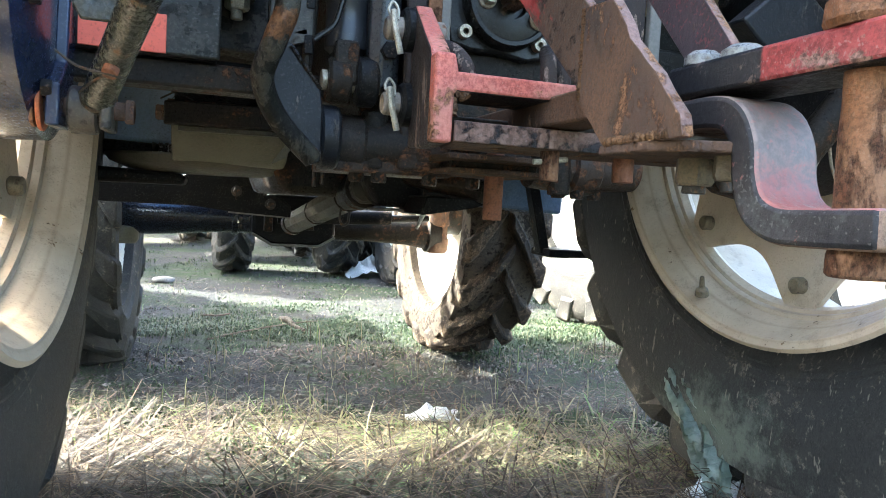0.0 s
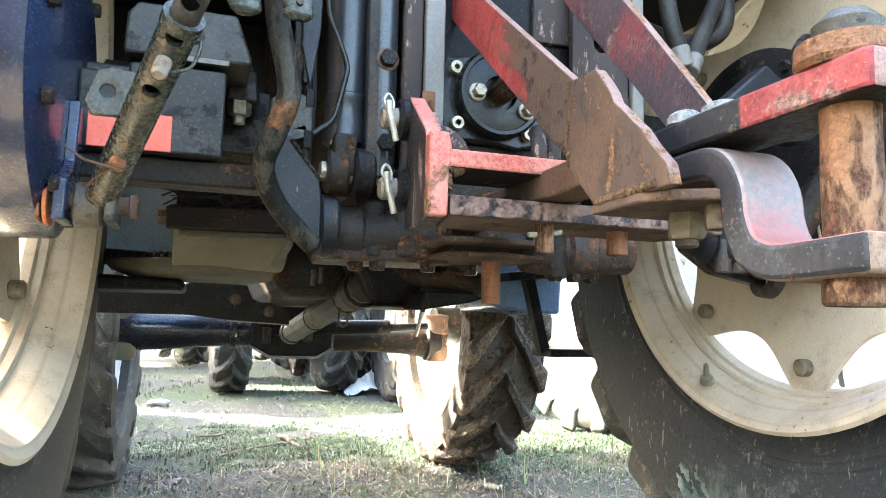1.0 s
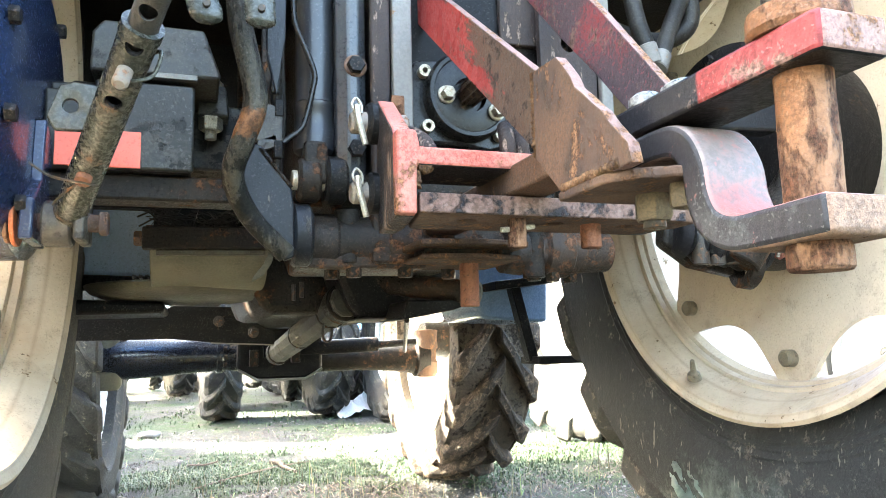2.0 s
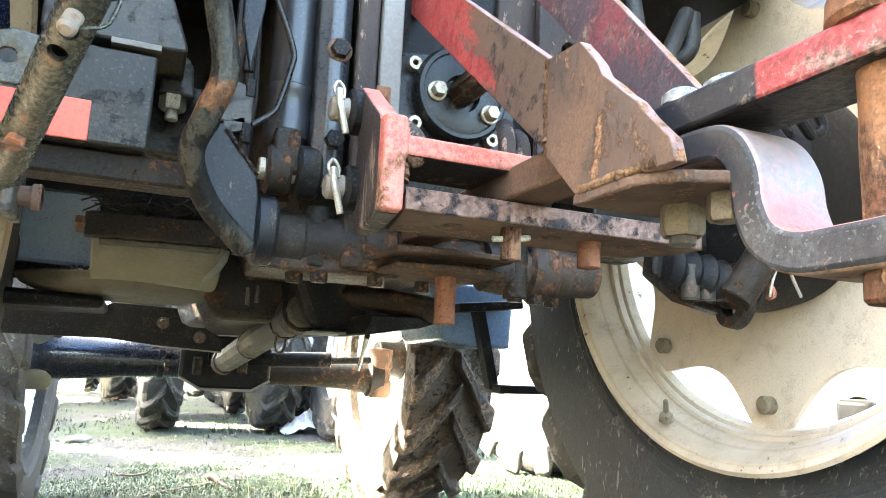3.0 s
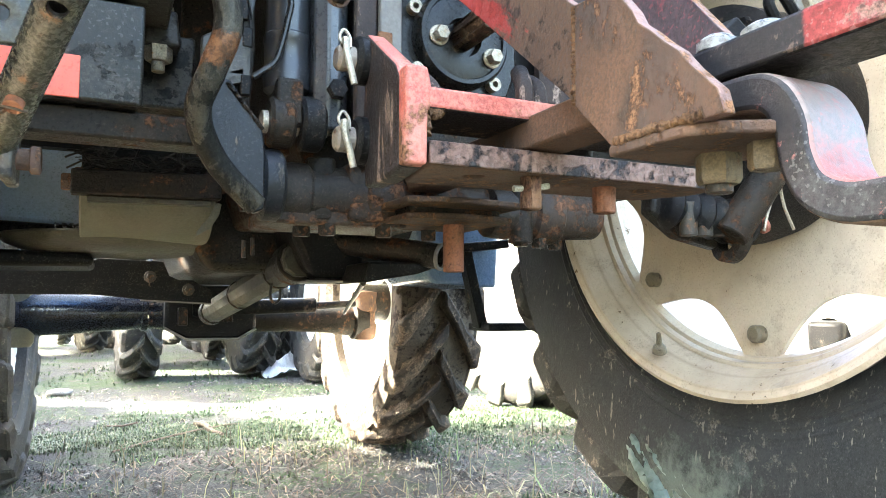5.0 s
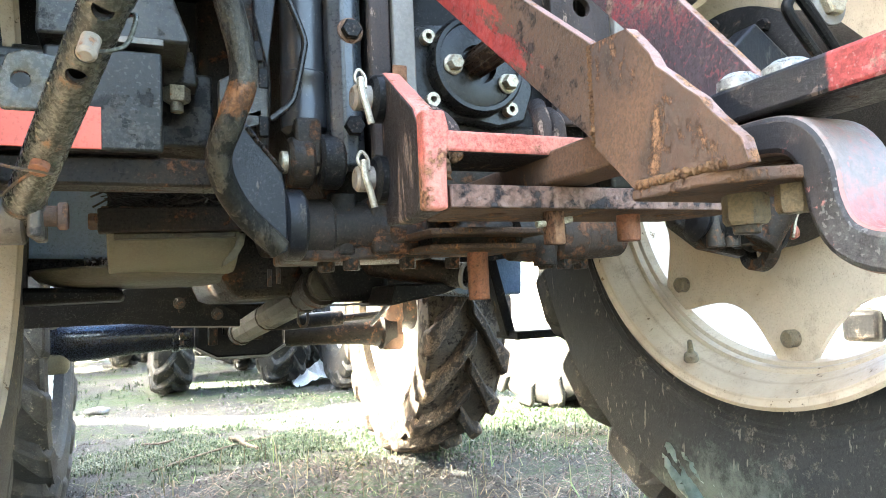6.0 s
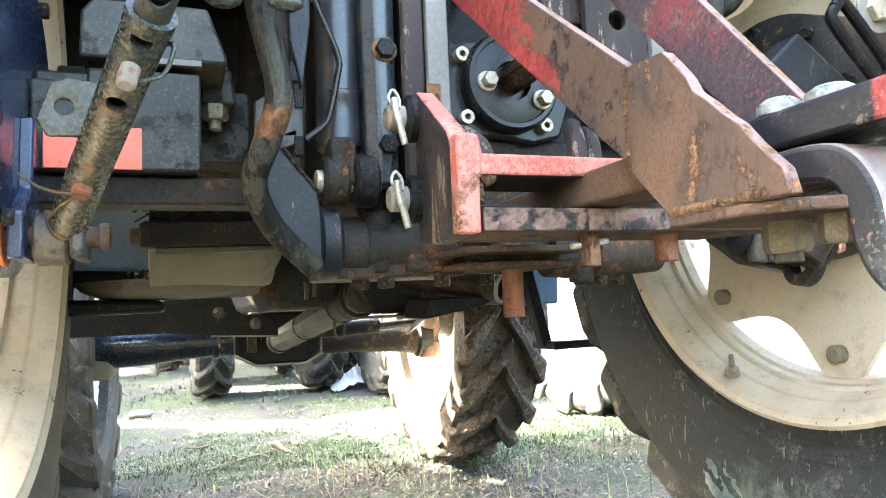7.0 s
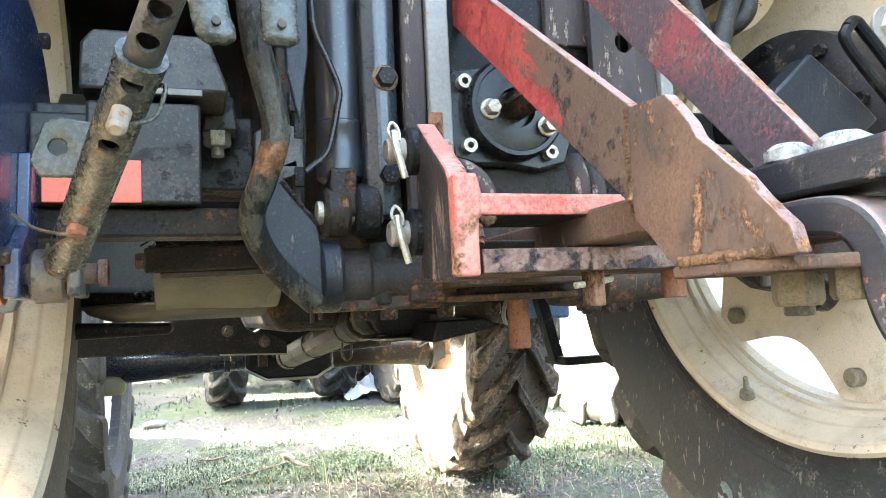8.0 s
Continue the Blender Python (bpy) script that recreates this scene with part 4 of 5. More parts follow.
for c in ((-0.029, 0.919, 0.92), (0.043, 0.919, 0.902)):
    c = Vector(c)
    b = part("bolt", rod(bm_(), c, c - Vector((0, 0.004, 0)), 0.0125, 20), ZINC, pto)
    hexa_b = hexa(bm_(), c - Vector((0, 0.004, 0)), c - Vector((0, 0.016, 0)), 0.0165)
    part("bolt", hexa_b, ZINC, pto)
for c in ((-0.055, 0.938, 0.955), (-0.052, 0.938, 0.879), (0.053, 0.938, 0.874), (0.072, 0.938, 0.962)):
    part("socket_screw", tube(bm_(), c, Vector(c) - Vector((0, 0.012, 0)), 0.0085, 0.004, 18), ZINC, pto)

# upright guides, lift cylinder and hydraulic line
gd = part("lift_guide", prism(bm_(), [(-0.170, 0.955), (-0.156, 0.944), (-0.142, 0.944), (-0.13, 0.955), (-0.13, 0.985), (-0.170, 0.985)], "z", 0.80, 1.30), SLATE, tractor, "slate grey upright guide channel", chamfer=0.003)
part("guide_bolt", hexa(bm_(), (-0.146, 0.946, 0.958), (-0.146, 0.934, 0.958), 0.021), BLACK, gd)
part("guide_washer", rod(bm_(), (-0.146, 0.946, 0.958), (-0.146, 0.943, 0.958), 0.0155, 20, edge=0.001), RUST, gd)
part("guide_bolt", hexa(bm_(), (-0.146, 0.946, 0.845), (-0.146, 0.934, 0.845), 0.021), BLACK, gd)
part("guide_plate", box(bm_(), (-0.128, 0.93, 0.80), (-0.102, 0.942, 1.30)), CHIPPED, tractor, "chipped dark upright plate", chamfer=0.003)
gs = part("guide_strip", box(bm_(), (-0.1, 0.925, 0.83), (-0.073, 0.937, 1.30)), PALE, tractor, "pale grey upright strip", chamfer=0.002)
part("strip_lug", box(bm_(), (-0.104, 0.921, 0.875), (-0.086, 0.926, 0.915)), RUSTPIN, gs, chamfer=0.002)
cyl = part("lift_cylinder", lathe(bm_(), [(0, 0), (0, 0.02), (0.006, 0.027), (0.03, 0.028), (0.034, 0.0265), (0.06, 0.0265), (0.062, 0.0275), (0.07, 0.0275), (0.072, 0.0255), (0.44, 0.0255), (0.44, 0)], (-0.194, 0.985, 0.842), (0, 0, 1), 36), STEELBLUE, tractor, "blue black hydraulic lift cylinder")
part("clevis_ear", rod(bm_(), (-0.219, 0.97, 0.806), (-0.19, 0.97, 0.806), 0.029, 28, edge=0.004), GREASE, cyl)
part("clevis_ear", rod(bm_(), (-0.184, 0.97, 0.808), (-0.156, 0.97, 0.808), 0.032, 28, edge=0.004), BLACK, cyl)
part("clevis_neck", prism(bm_(), [(-0.212, 0.80), (-0.182, 0.80), (-0.182, 0.855), (-0.212, 0.855)], "y", 0.95, 1.0), GREASE, cyl, chamfer=0.004)
part("clevis_bolt", rod(bm_(), (-0.226, 0.97, 0.806), (-0.15, 0.97, 0.806), 0.013, 18), ZINC, cyl)
part("hydraulic_line", sweep(bm_(), [(-0.227, 0.95, 1.05), (-0.224, 0.95, 1.01), (-0.211, 0.95, 0.978), (-0.199, 0.95, 0.945), (-0.201, 0.95, 0.925), (-0.21, 0.95, 0.885), (-0.217, 0.95, 0.868), (-0.233, 0.95, 0.854), (-0.239, 0.95, 0.849)], 0.0038, 10, 3), SATIN, tractor)
part("side_bracket", prism(bm_(), [(-0.262, 0.80), (-0.235, 0.80), (-0.228, 0.9), (-0.24, 1.2), (-0.262, 1.2)], "y", 1.0, 1.01), GREASE, tractor, chamfer=0.002)
part("side_bracket", prism(bm_(), [(-0.29, 0.86), (-0.235, 0.86), (-0.235, 0.905), (-0.265, 0.915), (-0.29, 0.9)], "y", 0.985, 0.998), GREY, tractor, chamfer=0.002)

# cross shaft housing under the cylinder
hs = part("cross_shaft_housing", lathe(bm_(), [(0, 0), (0, 0.03), (0.004, 0.036), (0.05, 0.037), (0.054, 0.034), (0.12, 0.034), (0.124, 0.038), (0.165, 0.038), (0.17, 0.03), (0.30, 0.03), (0.30, 0.0)], (-0.215, 1.01, 0.733), (1, 0, 0), 36), CASTING, tractor, "oily cast cross shaft housing")
part("boss", rod(bm_(), (-0.148, 1.0, 0.70), (-0.148, 1.0, 0.775), 0.018, 20), GREASE, hs)
part("base", box(bm_(), (-0.215, 0.985, 0.694), (-0.04, 1.1, 0.712)), CASTING, hs, chamfer=0.004)
part("block", box(bm_(), (-0.118, 0.978, 0.70), (-0.055, 1.08, 0.772)), CASTING, hs, chamfer=0.005)
for x, y in ((-0.165, 1.02), (-0.14, 0.995), (-0.07, 0.99), (0.0, 1.01)):
    part("bolt", hexa(bm_(), (x, y, 0.696), (x, y, 0.682), 0.019), GREASE, hs)
cp = part("cross_shaft_housing", lathe(bm_(), [(0, 0), (0, 0.033), (0.03, 0.036), (0.034, 0.03), (0.06, 0.03), (0.064, 0.038), (0.1, 0.04), (0.105, 0.034), (0.17, 0.03), (0.17, 0)], (0.075, 0.99, 0.722), (1, 0, 0), 36), CASTING, tractor)
part("boss", rod(bm_(), (0.115, 0.97, 0.68), (0.115, 0.97, 0.76), 0.016, 20), GREASE, cp)
for x, y in ((0.115, 0.97), (0.15, 0.98), (0.19, 1.0)):
    part("bolt", hexa(bm_(), (x, y, 0.692), (x, y, 0.676), 0.02), GREASE, cp)
sw = part("pivot_plate", prism(bm_(), [(-0.075, 0.9), (0.0, 0.885), (0.075, 0.9), (0.08, 1.05), (-0.08, 1.05)], "z", 0.715, 0.723), CRUST, tractor, "layered rusty pivot plates", chamfer=0.002)
part("lower_plate", prism(bm_(), [(-0.07, 0.915), (0.0, 0.9), (0.07, 0.915), (0.072, 1.05), (-0.072, 1.05)], "z", 0.699, 0.706), CRUST, sw, chamfer=0.002)
part("spacer", box(bm_(), (-0.06, 0.93, 0.704), (0.06, 1.04, 0.718)), GREASE, sw)
part("pivot_pin", rod(bm_(), (0.014, 0.965, 0.64), (0.014, 0.965, 0.73), 0.0132, 24), BROWNPIN, sw, "rusty vertical pivot pin")

# bent lift arm with its plate
arm = part("lift_arm", sweep(bm_(), [(-0.306, 0.86, 1.08), (-0.298, 0.85, 0.958), (-0.281, 0.85, 0.872), (-0.293, 0.855, 0.823), (-0.303, 0.88, 0.786), (-0.281, 0.91, 0.745), (-0.238, 0.922, 0.703)], lambda t: 0.0142 - 0.002 * t, 16, 8), ARMPAINT, tractor, "bent worn lift arm with a rust band")
part("arm_plate", prism(bm_(), [(-0.274, 0.842), (-0.264, 0.837), (-0.231, 0.79), (-0.227, 0.765), (-0.227, 0.702), (-0.238, 0.697), (-0.262, 0.735), (-0.292, 0.785), (-0.29, 0.81)], "y", 0.935, 0.949), DARKPLATE, arm, "dark chipped gusset plate", chamfer=0.002)
part("arm_eye", rod(bm_(), (-0.2265, 0.978, 0.735), (-0.201, 0.978, 0.735), 0.041, 36), DARKPLATE, arm)
part("arm_weld", run(bm_(), (-0.268, 0.934, 0.835), (-0.231, 0.934, 0.789), 0.0022, 12), GREASE, arm)
part("upper_plate", prism(bm_(), [(-0.27, 1.12), (-0.243, 1.12), (-0.246, 0.95), (-0.256, 0.88), (-0.268, 0.93)], "y", 0.865, 0.873), DARKPLATE, arm, chamfer=0.002)
le = part("link_end", sweep(bm_(), [(-0.347, 0.8, 0.999), (-0.341, 0.8, 0.964), (-0.338, 0.8, 0.947), (-0.335, 0.8, 0.941), (-0.335, 0.8, 0.929)], lambda t: 0.0165 if t < 0.9 else 0.0165 - 0.08 * (t - 0.9), 18, 6, 0.55), RODPAINT, tractor, "worn steel link end")
part("link_pin", rod(bm_(), (-0.335, 0.786, 0.945), (-0.335, 0.814, 0.945), 0.004, 12), BOLT, le)
le = part("link_end", sweep(bm_(), [(-0.282, 0.8, 1.011), (-0.281, 0.8, 0.971), (-0.281, 0.8, 0.951), (-0.28, 0.8, 0.943), (-0.28, 0.8, 0.931)], lambda t: 0.0165 if t < 0.9 else 0.0165 - 0.08 * (t - 0.9), 18, 6, 0.55), RODPAINT, tractor, "worn steel link end")
part("link_pin", rod(bm_(), (-0.28, 0.786, 0.947), (-0.28, 0.814, 0.947), 0.004, 12), BOLT, le)

# adjustable lift rod
A, Bt = Vector((-0.488, 1.0, 0.745)), Vector((-0.3705, 0.69, 0.9257))
d = (Bt - A).normalized()
side = d.cross(Vector((0.1, -0.95, -0.25))).normalized()
front = side.cross(d).normalized()
lift = part("lift_rod", tube(bm_(), A, A + d * 0.312, 0.0185, 0.0145, 32), RODPAINT, tractor, "weathered tubular lift rod with adjusting holes")
punch(lift, [(A + d * s - front * 0.06, A + d * s + front * 0.06, 0.0085) for s in (0.224, 0.25, 0.296)])
inner = part("inner_tube", tube(bm_(), A + d * 0.17, Bt + d * 0.09, 0.0142, 0.0105, 28), GREY, lift)
punch(inner, [(A + d * s - front * 0.06, A + d * s + front * 0.06, 0.0085) for s in (0.224, 0.25, 0.296, 0.336, 0.366)])
part("tab", prism(bm_(), [(-0.491, 0.838), (-0.479, 0.8735), (-0.466, 0.878), (-0.437, 0.874), (-0.437, 0.838), (-0.456, 0.824), (-0.483, 0.824)], "y", 0.868, 0.875), RODPAINT, lift, chamfer=0.002)
punch(lift.children[-1] if lift.children[-1].name.startswith("tab") else inner, [((-0.4685, 0.82, 0.851), (-0.4685, 0.92, 0.851), 0.0075)])
q = A + d * 0.266 + front * 0.011
part("button_pin", rod(bm_(), q, q + front * 0.03 + d * 0.002, 0.0078, 18, edge=0.003), PINSTEEL, lift, "pale button pin")
part("spring_clip", sweep(bm_(), [q + front * 0.018 + side * 0.004, q + front * 0.018 + side * 0.014 + d * 0.006, q + front * 0.008 + side * 0.024 + d * 0.012, q - front * 0.01 + side * 0.0235 + d * 0.026, q - front * 0.02 + side * 0.018 + d * 0.016], 0.0019, 8, 6), RODPAINT, lift)
q = A + d * 0.108 + front * 0.012
part("rusty_bolt", rod(bm_(), q, q + front * 0.014, 0.0085, 16), BROWNPIN, lift)
part("tie_wire", sweep(bm_(), [q + front * 0.012 + side * 0.012, q + front * 0.014, q + front * 0.01 - side * 0.03 - d * 0.012, q - side * 0.055 - d * 0.014], 0.0016, 6, 5), BOLT, lift)
part("tie_wire", sweep(bm_(), [q + front * 0.012, q + front * 0.008 - side * 0.012 - d * 0.03, q + front * 0.004 - side * 0.02 - d * 0.062], 0.0016, 6, 5), BOLT, lift)
part("collar", tube(bm_(), A + d * 0.026, A + d * 0.030, 0.0195, 0.018, 28), BOLT, lift)
part("collar", tube(bm_(), A + d * 0.300, A + d * 0.313, 0.0198, 0.0145, 28), RODPAINT, lift)
fork = part("lower_link_fork", prism(bm_(), [(0.962, 0.722), (1.035, 0.722), (1.05, 0.76), (1.06, 0.86), (1.02, 0.88), (1.01, 0.8), (0.968, 0.77)], "x", -0.532, -0.517), NAVY, tractor, "navy fork plates of the lower link", chamfer=0.003)
part("fork_plate", prism(bm_(), [(0.962, 0.722), (1.035, 0.722), (1.035, 0.78), (0.968, 0.77)], "x", -0.476, -0.464), GREY, fork, chamfer=0.003)
part("cross_pin", rod(bm_(), (-0.55, 1.0, 0.747), (-0.442, 1.0, 0.747), 0.011, 18), RUST, fork)
part("pin_head", rod(bm_(), (-0.452, 1.0, 0.747), (-0.442, 1.0, 0.747), 0.0145, 18), RUST, fork)
part("end_block", rod(bm_(), (-0.512, 1.0, 0.745), (-0.48, 1.0, 0.745), 0.028, 24), GREY, fork)
for k, x in enumerate((-0.538, -0.546, -0.553)):
    part("washer", rod(bm_(), (x, 1.0, 0.747), (x - 0.005, 1.0, 0.747), 0.03 - 0.004 * k, 24, edge=0.001), ORANGE if k == 0 else RUSTPIN, fork)

# under the machine: shield, tank, pan, sump, drive shaft
sh = bm_()
prism(sh, [(1.48 + 0.12 * (1 - math.cos(t)) - 0.02, 0.80 - 0.088 * math.sin(t)) for t in (radians(a) for a in range(0, 91, 9))] + [(1.75, 0.712), (1.75, 0.80)], "x", -0.422, -0.207)
shield = part("sump_shield", sh, TAN, tractor, "dusty olive rounded shield", chamfer=0.003)
part("rim_band", prism(bm_(), [(-0.434, 0.775), (-0.2, 0.779), (-0.2, 0.822), (-0.434, 0.816)], "y", 1.44, 1.47), GREASE, shield, "rusty brown folded edge", chamfer=0.003)
part("rim_foot", prism(bm_(), [(-0.41, 0.765), (-0.215, 0.768), (-0.215, 0.778), (-0.41, 0.775)], "y", 1.452, 1.47), OLIVE, shield, chamfer=0.002)
part("bolt", hexa(bm_(), (-0.43, 1.455, 0.795), (-0.448, 1.455, 0.795), 0.026), RUST, shield)
part("torn_corner", prism(bm_(), [(-0.21, 0.78), (-0.196, 0.775), (-0.2, 0.755), (-0.215, 0.73), (-0.24, 0.715), (-0.235, 0.728), (-0.214, 0.755)], "y", 1.47, 1.478), TAN, shield, chamfer=0.001)
tk = part("side_tank", prism(bm_(), [(-0.68, 0.765), (-0.435, 0.758), (-0.41, 0.775), (-0.413, 0.915), (-0.68, 0.925)], "y", 1.82, 1.98), TANK, tractor, "pale blue painted side tank", chamfer=0.01)
part("wrapped_hose", sweep(bm_(), [(-0.68, 1.79, 0.744), (-0.56, 1.79, 0.742), (-0.47, 1.79, 0.739), (-0.413, 1.79, 0.741)], 0.0185, 18, 8), SATIN, tk, "black hose with a foil wrapped end")
part("foil_wrap", sweep(bm_(), [(-0.475, 1.79, 0.739), (-0.44, 1.79, 0.7395), (-0.408, 1.79, 0.741)], lambda t: 0.0205 + 0.0018 * math.sin(t * 31) + 0.0012 * math.sin(t * 67), 18, 16), FOIL, tk, "crumpled shiny foil")
dish = part("dish_pan", lathe(bm_(), [(0, 0), (0, 0.13), (0.006, 0.16), (0.018, 0.19), (0.03, 0.2), (0.034, 0.2), (0.034, 0)], (-0.365, 1.74, 0.695), (0, 0, 1), 48), OLIVE, tractor, "shallow dark olive pan")
part("side_arm", prism(bm_(), [(-0.66, 0.665), (-0.40, 0.668), (-0.40, 0.691), (-0.66, 0.702)], "y", 1.66, 1.9), BLACK, dish, chamfer=0.01)
pan = part("guard_plate", prism(bm_(), [(-0.66, 0.70), (-0.42, 0.692), (-0.395, 0.705), (-0.25, 0.70), (-0.246, 0.688), (-0.236, 0.665), (-0.215, 0.656), (-0.18, 0.655), (-0.163, 0.644), (-0.15, 0.64), (-0.136, 0.628), (-0.136, 0.597), (-0.288, 0.606), (-0.393, 0.617), (-0.405, 0.618), (-0.66, 0.618)], "y", 2.04, 2.05), BLACK, tractor, "black guard plate with two bolts", chamfer=0.002)
part("lower_edge", beam(bm_(), (-0.30, 2.037, 0.6052), (-0.138, 2.037, 0.5965), 0.006, 0.004), PALE, pan)
for x, z in ((-0.280, 0.662), (-0.191, 0.631)):
    part("washer", rod(bm_(), (x, 2.04, z), (x, 2.036, z), 0.0145, 20, edge=0.001), BOLT, pan)
    part("bolt", hexa(bm_(), (x, 2.036, z), (x, 2.027, z), 0.017), BOLT, pan)
for x, z in ((-0.165, 0.69), (-0.15, 0.695)):
    part("stud", rod(bm_(), (x, 1.42, z - 0.012), (x, 1.42, z + 0.018), 0.004, 10), BOLT, tractor)
part("debris_ledge", box(bm_(), (-0.43, 1.47, 0.815), (-0.17, 1.64, 0.823)), RUST, tractor, chamfer=0.002)
def tangle(n, lo, hi, seed):
    """Loose straw and wire caught on a ledge."""
    rnd, bm = random.Random(seed), bm_()
    for _ in range(n):
        c = Vector([rnd.uniform(p, q) for p, q in zip(lo, hi)])
        v = Vector((rnd.uniform(-1, 1), rnd.uniform(-0.4, 0.4), rnd.uniform(-0.35, 0.45))).normalized() * rnd.uniform(0.015, 0.05)
        sweep(bm, [c - v, c + Vector((0, 0, rnd.uniform(-0.006, 0.01))), c + v], rnd.uniform(0.0008, 0.002), 5, 3)
    return bm


tagged(part("caught_straw", tangle(110, (-0.42, 1.45, 0.822), (-0.19, 1.5, 0.85), 4), HOSE, shield, "tangle of straw and wire"), kind="stuff")
for c in ((-0.245, 0.99, 0.938), (-0.24, 0.99, 0.906), (-0.241, 0.99, 0.85)):
    part("hose_clip", box(bm_(), Vector(c) - Vector((0.006, 0.006, 0.012)), Vector(c) + Vector((0.006, 0.004, 0.012))), BLACK, tractor, chamfer=0.002)
part("hose_bracket", prism(bm_(), [(-0.268, 0.86), (-0.243, 0.87), (-0.243, 0.853), (-0.268, 0.844)], "y", 0.985, 0.991), GREY, tractor, chamfer=0.001)
part("return_pipe", sweep(bm_(), [(-0.241, 0.995, 1.078), (-0.242, 0.995, 0.867), (-0.238, 0.995, 0.706)], 0.006, 10, 6), GREASE, tractor)
part("tie_wire", sweep(bm_(), [(-0.157, 0.96, 0.837), (-0.148, 0.96, 0.83), (-0.128, 0.96, 0.812)], 0.0016, 6, 5), RUSTPIN, tractor)
part("oil_sump", prism(bm_(), [(-0.082, 0.76), (-0.072, 0.723), (-0.048, 0.668), (-0.03, 0.647), (0.056, 0.645), (0.064, 0.66), (0.066, 0.76)], "y", 1.45, 1.62), BLACK, tractor, "black oil sump", chamfer=0.012)
part("sump_lip", box(bm_(), (-0.04, 1.445, 0.6385), (0.056, 1.60, 0.6425)), PALE, tractor, chamfer=0.001)
ex = part("exhaust_pipe", tube(bm_(), (0.0, 1.5, 0.722), (0.155, 1.3, 0.682), 0.023, 0.02, 28), GREASE, tractor, "dark pipe with a bright cut rim")
part("rim", tube(bm_(), (0.1535, 1.302, 0.6824), (0.157, 1.2975, 0.6815), 0.0245, 0.0195, 28), PALE, ex)
part("pipe_shelf", prism(bm_(), [(0.02, 0.635), (0.12, 0.652), (0.15, 0.662), (0.12, 0.672), (0.03, 0.672)], "y", 1.32, 1.5), BLACK, tractor, chamfer=0.004)
D0, D1 = Vector((-0.045, 1.50, 0.684)), Vector((-0.09, 2.40, 0.568))
dsh = part("drive_shaft", rod(bm_(), D0, D1, 0.0345, 10), SHAFT, tractor, "dusty olive front drive shaft with bands", sharp=20)
for f, w, r, m in ((0.02, 0.05, 0.041, GREASE), (0.16, 0.012, 0.0365, GREASE), (0.55, 0.012, 0.0362, GREASE), (0.94, 0.05, 0.038, GREASE)):
    part("band", rod(bm_(), D0.lerp(D1, f), D0.lerp(D1, f + w), r, 28, edge=0.002), m, dsh)
part("clip", sweep(bm_(), [(-0.078, 1.6, 0.64), (-0.08, 1.6, 0.612), (-0.072, 1.6, 0.60), (-0.062, 1.6, 0.607), (-0.06, 1.6, 0.63)], 0.0028, 8, 5), BOLT, dsh)
part("pipe", rod(bm_(), (0.08, 1.5, 0.64), (0.42, 2.7, 0.56), 0.006, 14), GREASE, tractor)

# front axle
axle = part("front_axle", lathe(bm_(), [(-0.04, 0), (-0.04, 0.08), (0.05, 0.079), (0.15, 0.075), (0.25, 0.066), (0.36, 0.06), (0.48, 0.062), (0.6, 0.064), (0.6, 0)], (-0.63, 2.94, 0.563), (1, 0, 0), 40), AXLEPAINT, tractor, "blue black front axle beam")
part("axle_tube", lathe(bm_(), [(0, 0), (0, 0.05), (0.2, 0.044), (0.36, 0.05), (0.44, 0.062), (0.45, 0.075), (0.5, 0.075), (0.5, 0)], (0.08, 2.94, 0.535), (1, 0, -0.02), 40), GREASE, axle)
part("axle_collar", rod(bm_(), (-0.26, 2.94, 0.563), (-0.235, 2.94, 0.563), 0.068, 36), AXLEPAINT, axle)
for z in (0.53, 0.56, 0.59):
    part("axle_bolt", hexa(bm_(), (-0.236, 2.886, z), (-0.222, 2.886, z), 0.018), BOLT, axle)
part("differential", prism(bm_(), [(-0.19, 0.62), (-0.19, 0.508), (-0.12, 0.47), (0.055, 0.468), (0.12, 0.505), (0.12, 0.62), (0.06, 0.66), (-0.13, 0.66)], "y", 2.79, 2.87), BLACK, axle, "black eight-sided differential cover", chamfer=0.012)
part("cover_edge", sweep(bm_(), [(-0.19, 2.785, 0.510), (-0.12, 2.785, 0.471), (0.055, 2.785, 0.469), (0.118, 2.785, 0.505)], 0.005, 8, 1), PALE, axle)
part("mount", box(bm_(), (-0.15, 2.74, 0.52), (-0.12, 2.79, 0.58)), GREASE, axle, chamfer=0.004)
part("mount", box(bm_(), (0.0, 2.74, 0.53), (0.03, 2.79, 0.59)), GREASE, axle, chamfer=0.004)
for s in (-1, 1):
    k = part("knuckle", lathe(bm_(), [(0, 0), (0, 0.038), (0.015, 0.048), (0.06, 0.05), (0.07, 0.043), (0.11, 0.043), (0.12, 0.052), (0.19, 0.05), (0.2, 0)], (-0.635 if s < 0 else 0.575, 2.92, 0.45), (0, 0, 1), 28), TAN if s < 0 else RUST, axle)
    part("hub_drive", rod(bm_(), (s * 0.57, 2.96, 0.6), (s * 0.7, 2.96, 0.6), 0.075, 32), GREASE, k)
part("steering_rod", rod(bm_(), (0.2, 2.8, 0.58), (0.5, 2.82, 0.595), 0.014, 16), GREASE, axle)
part("steering_cylinder", rod(bm_(), (-0.1, 2.8, 0.575), (0.34, 2.81, 0.59), 0.028, 20), BLACK, axle)

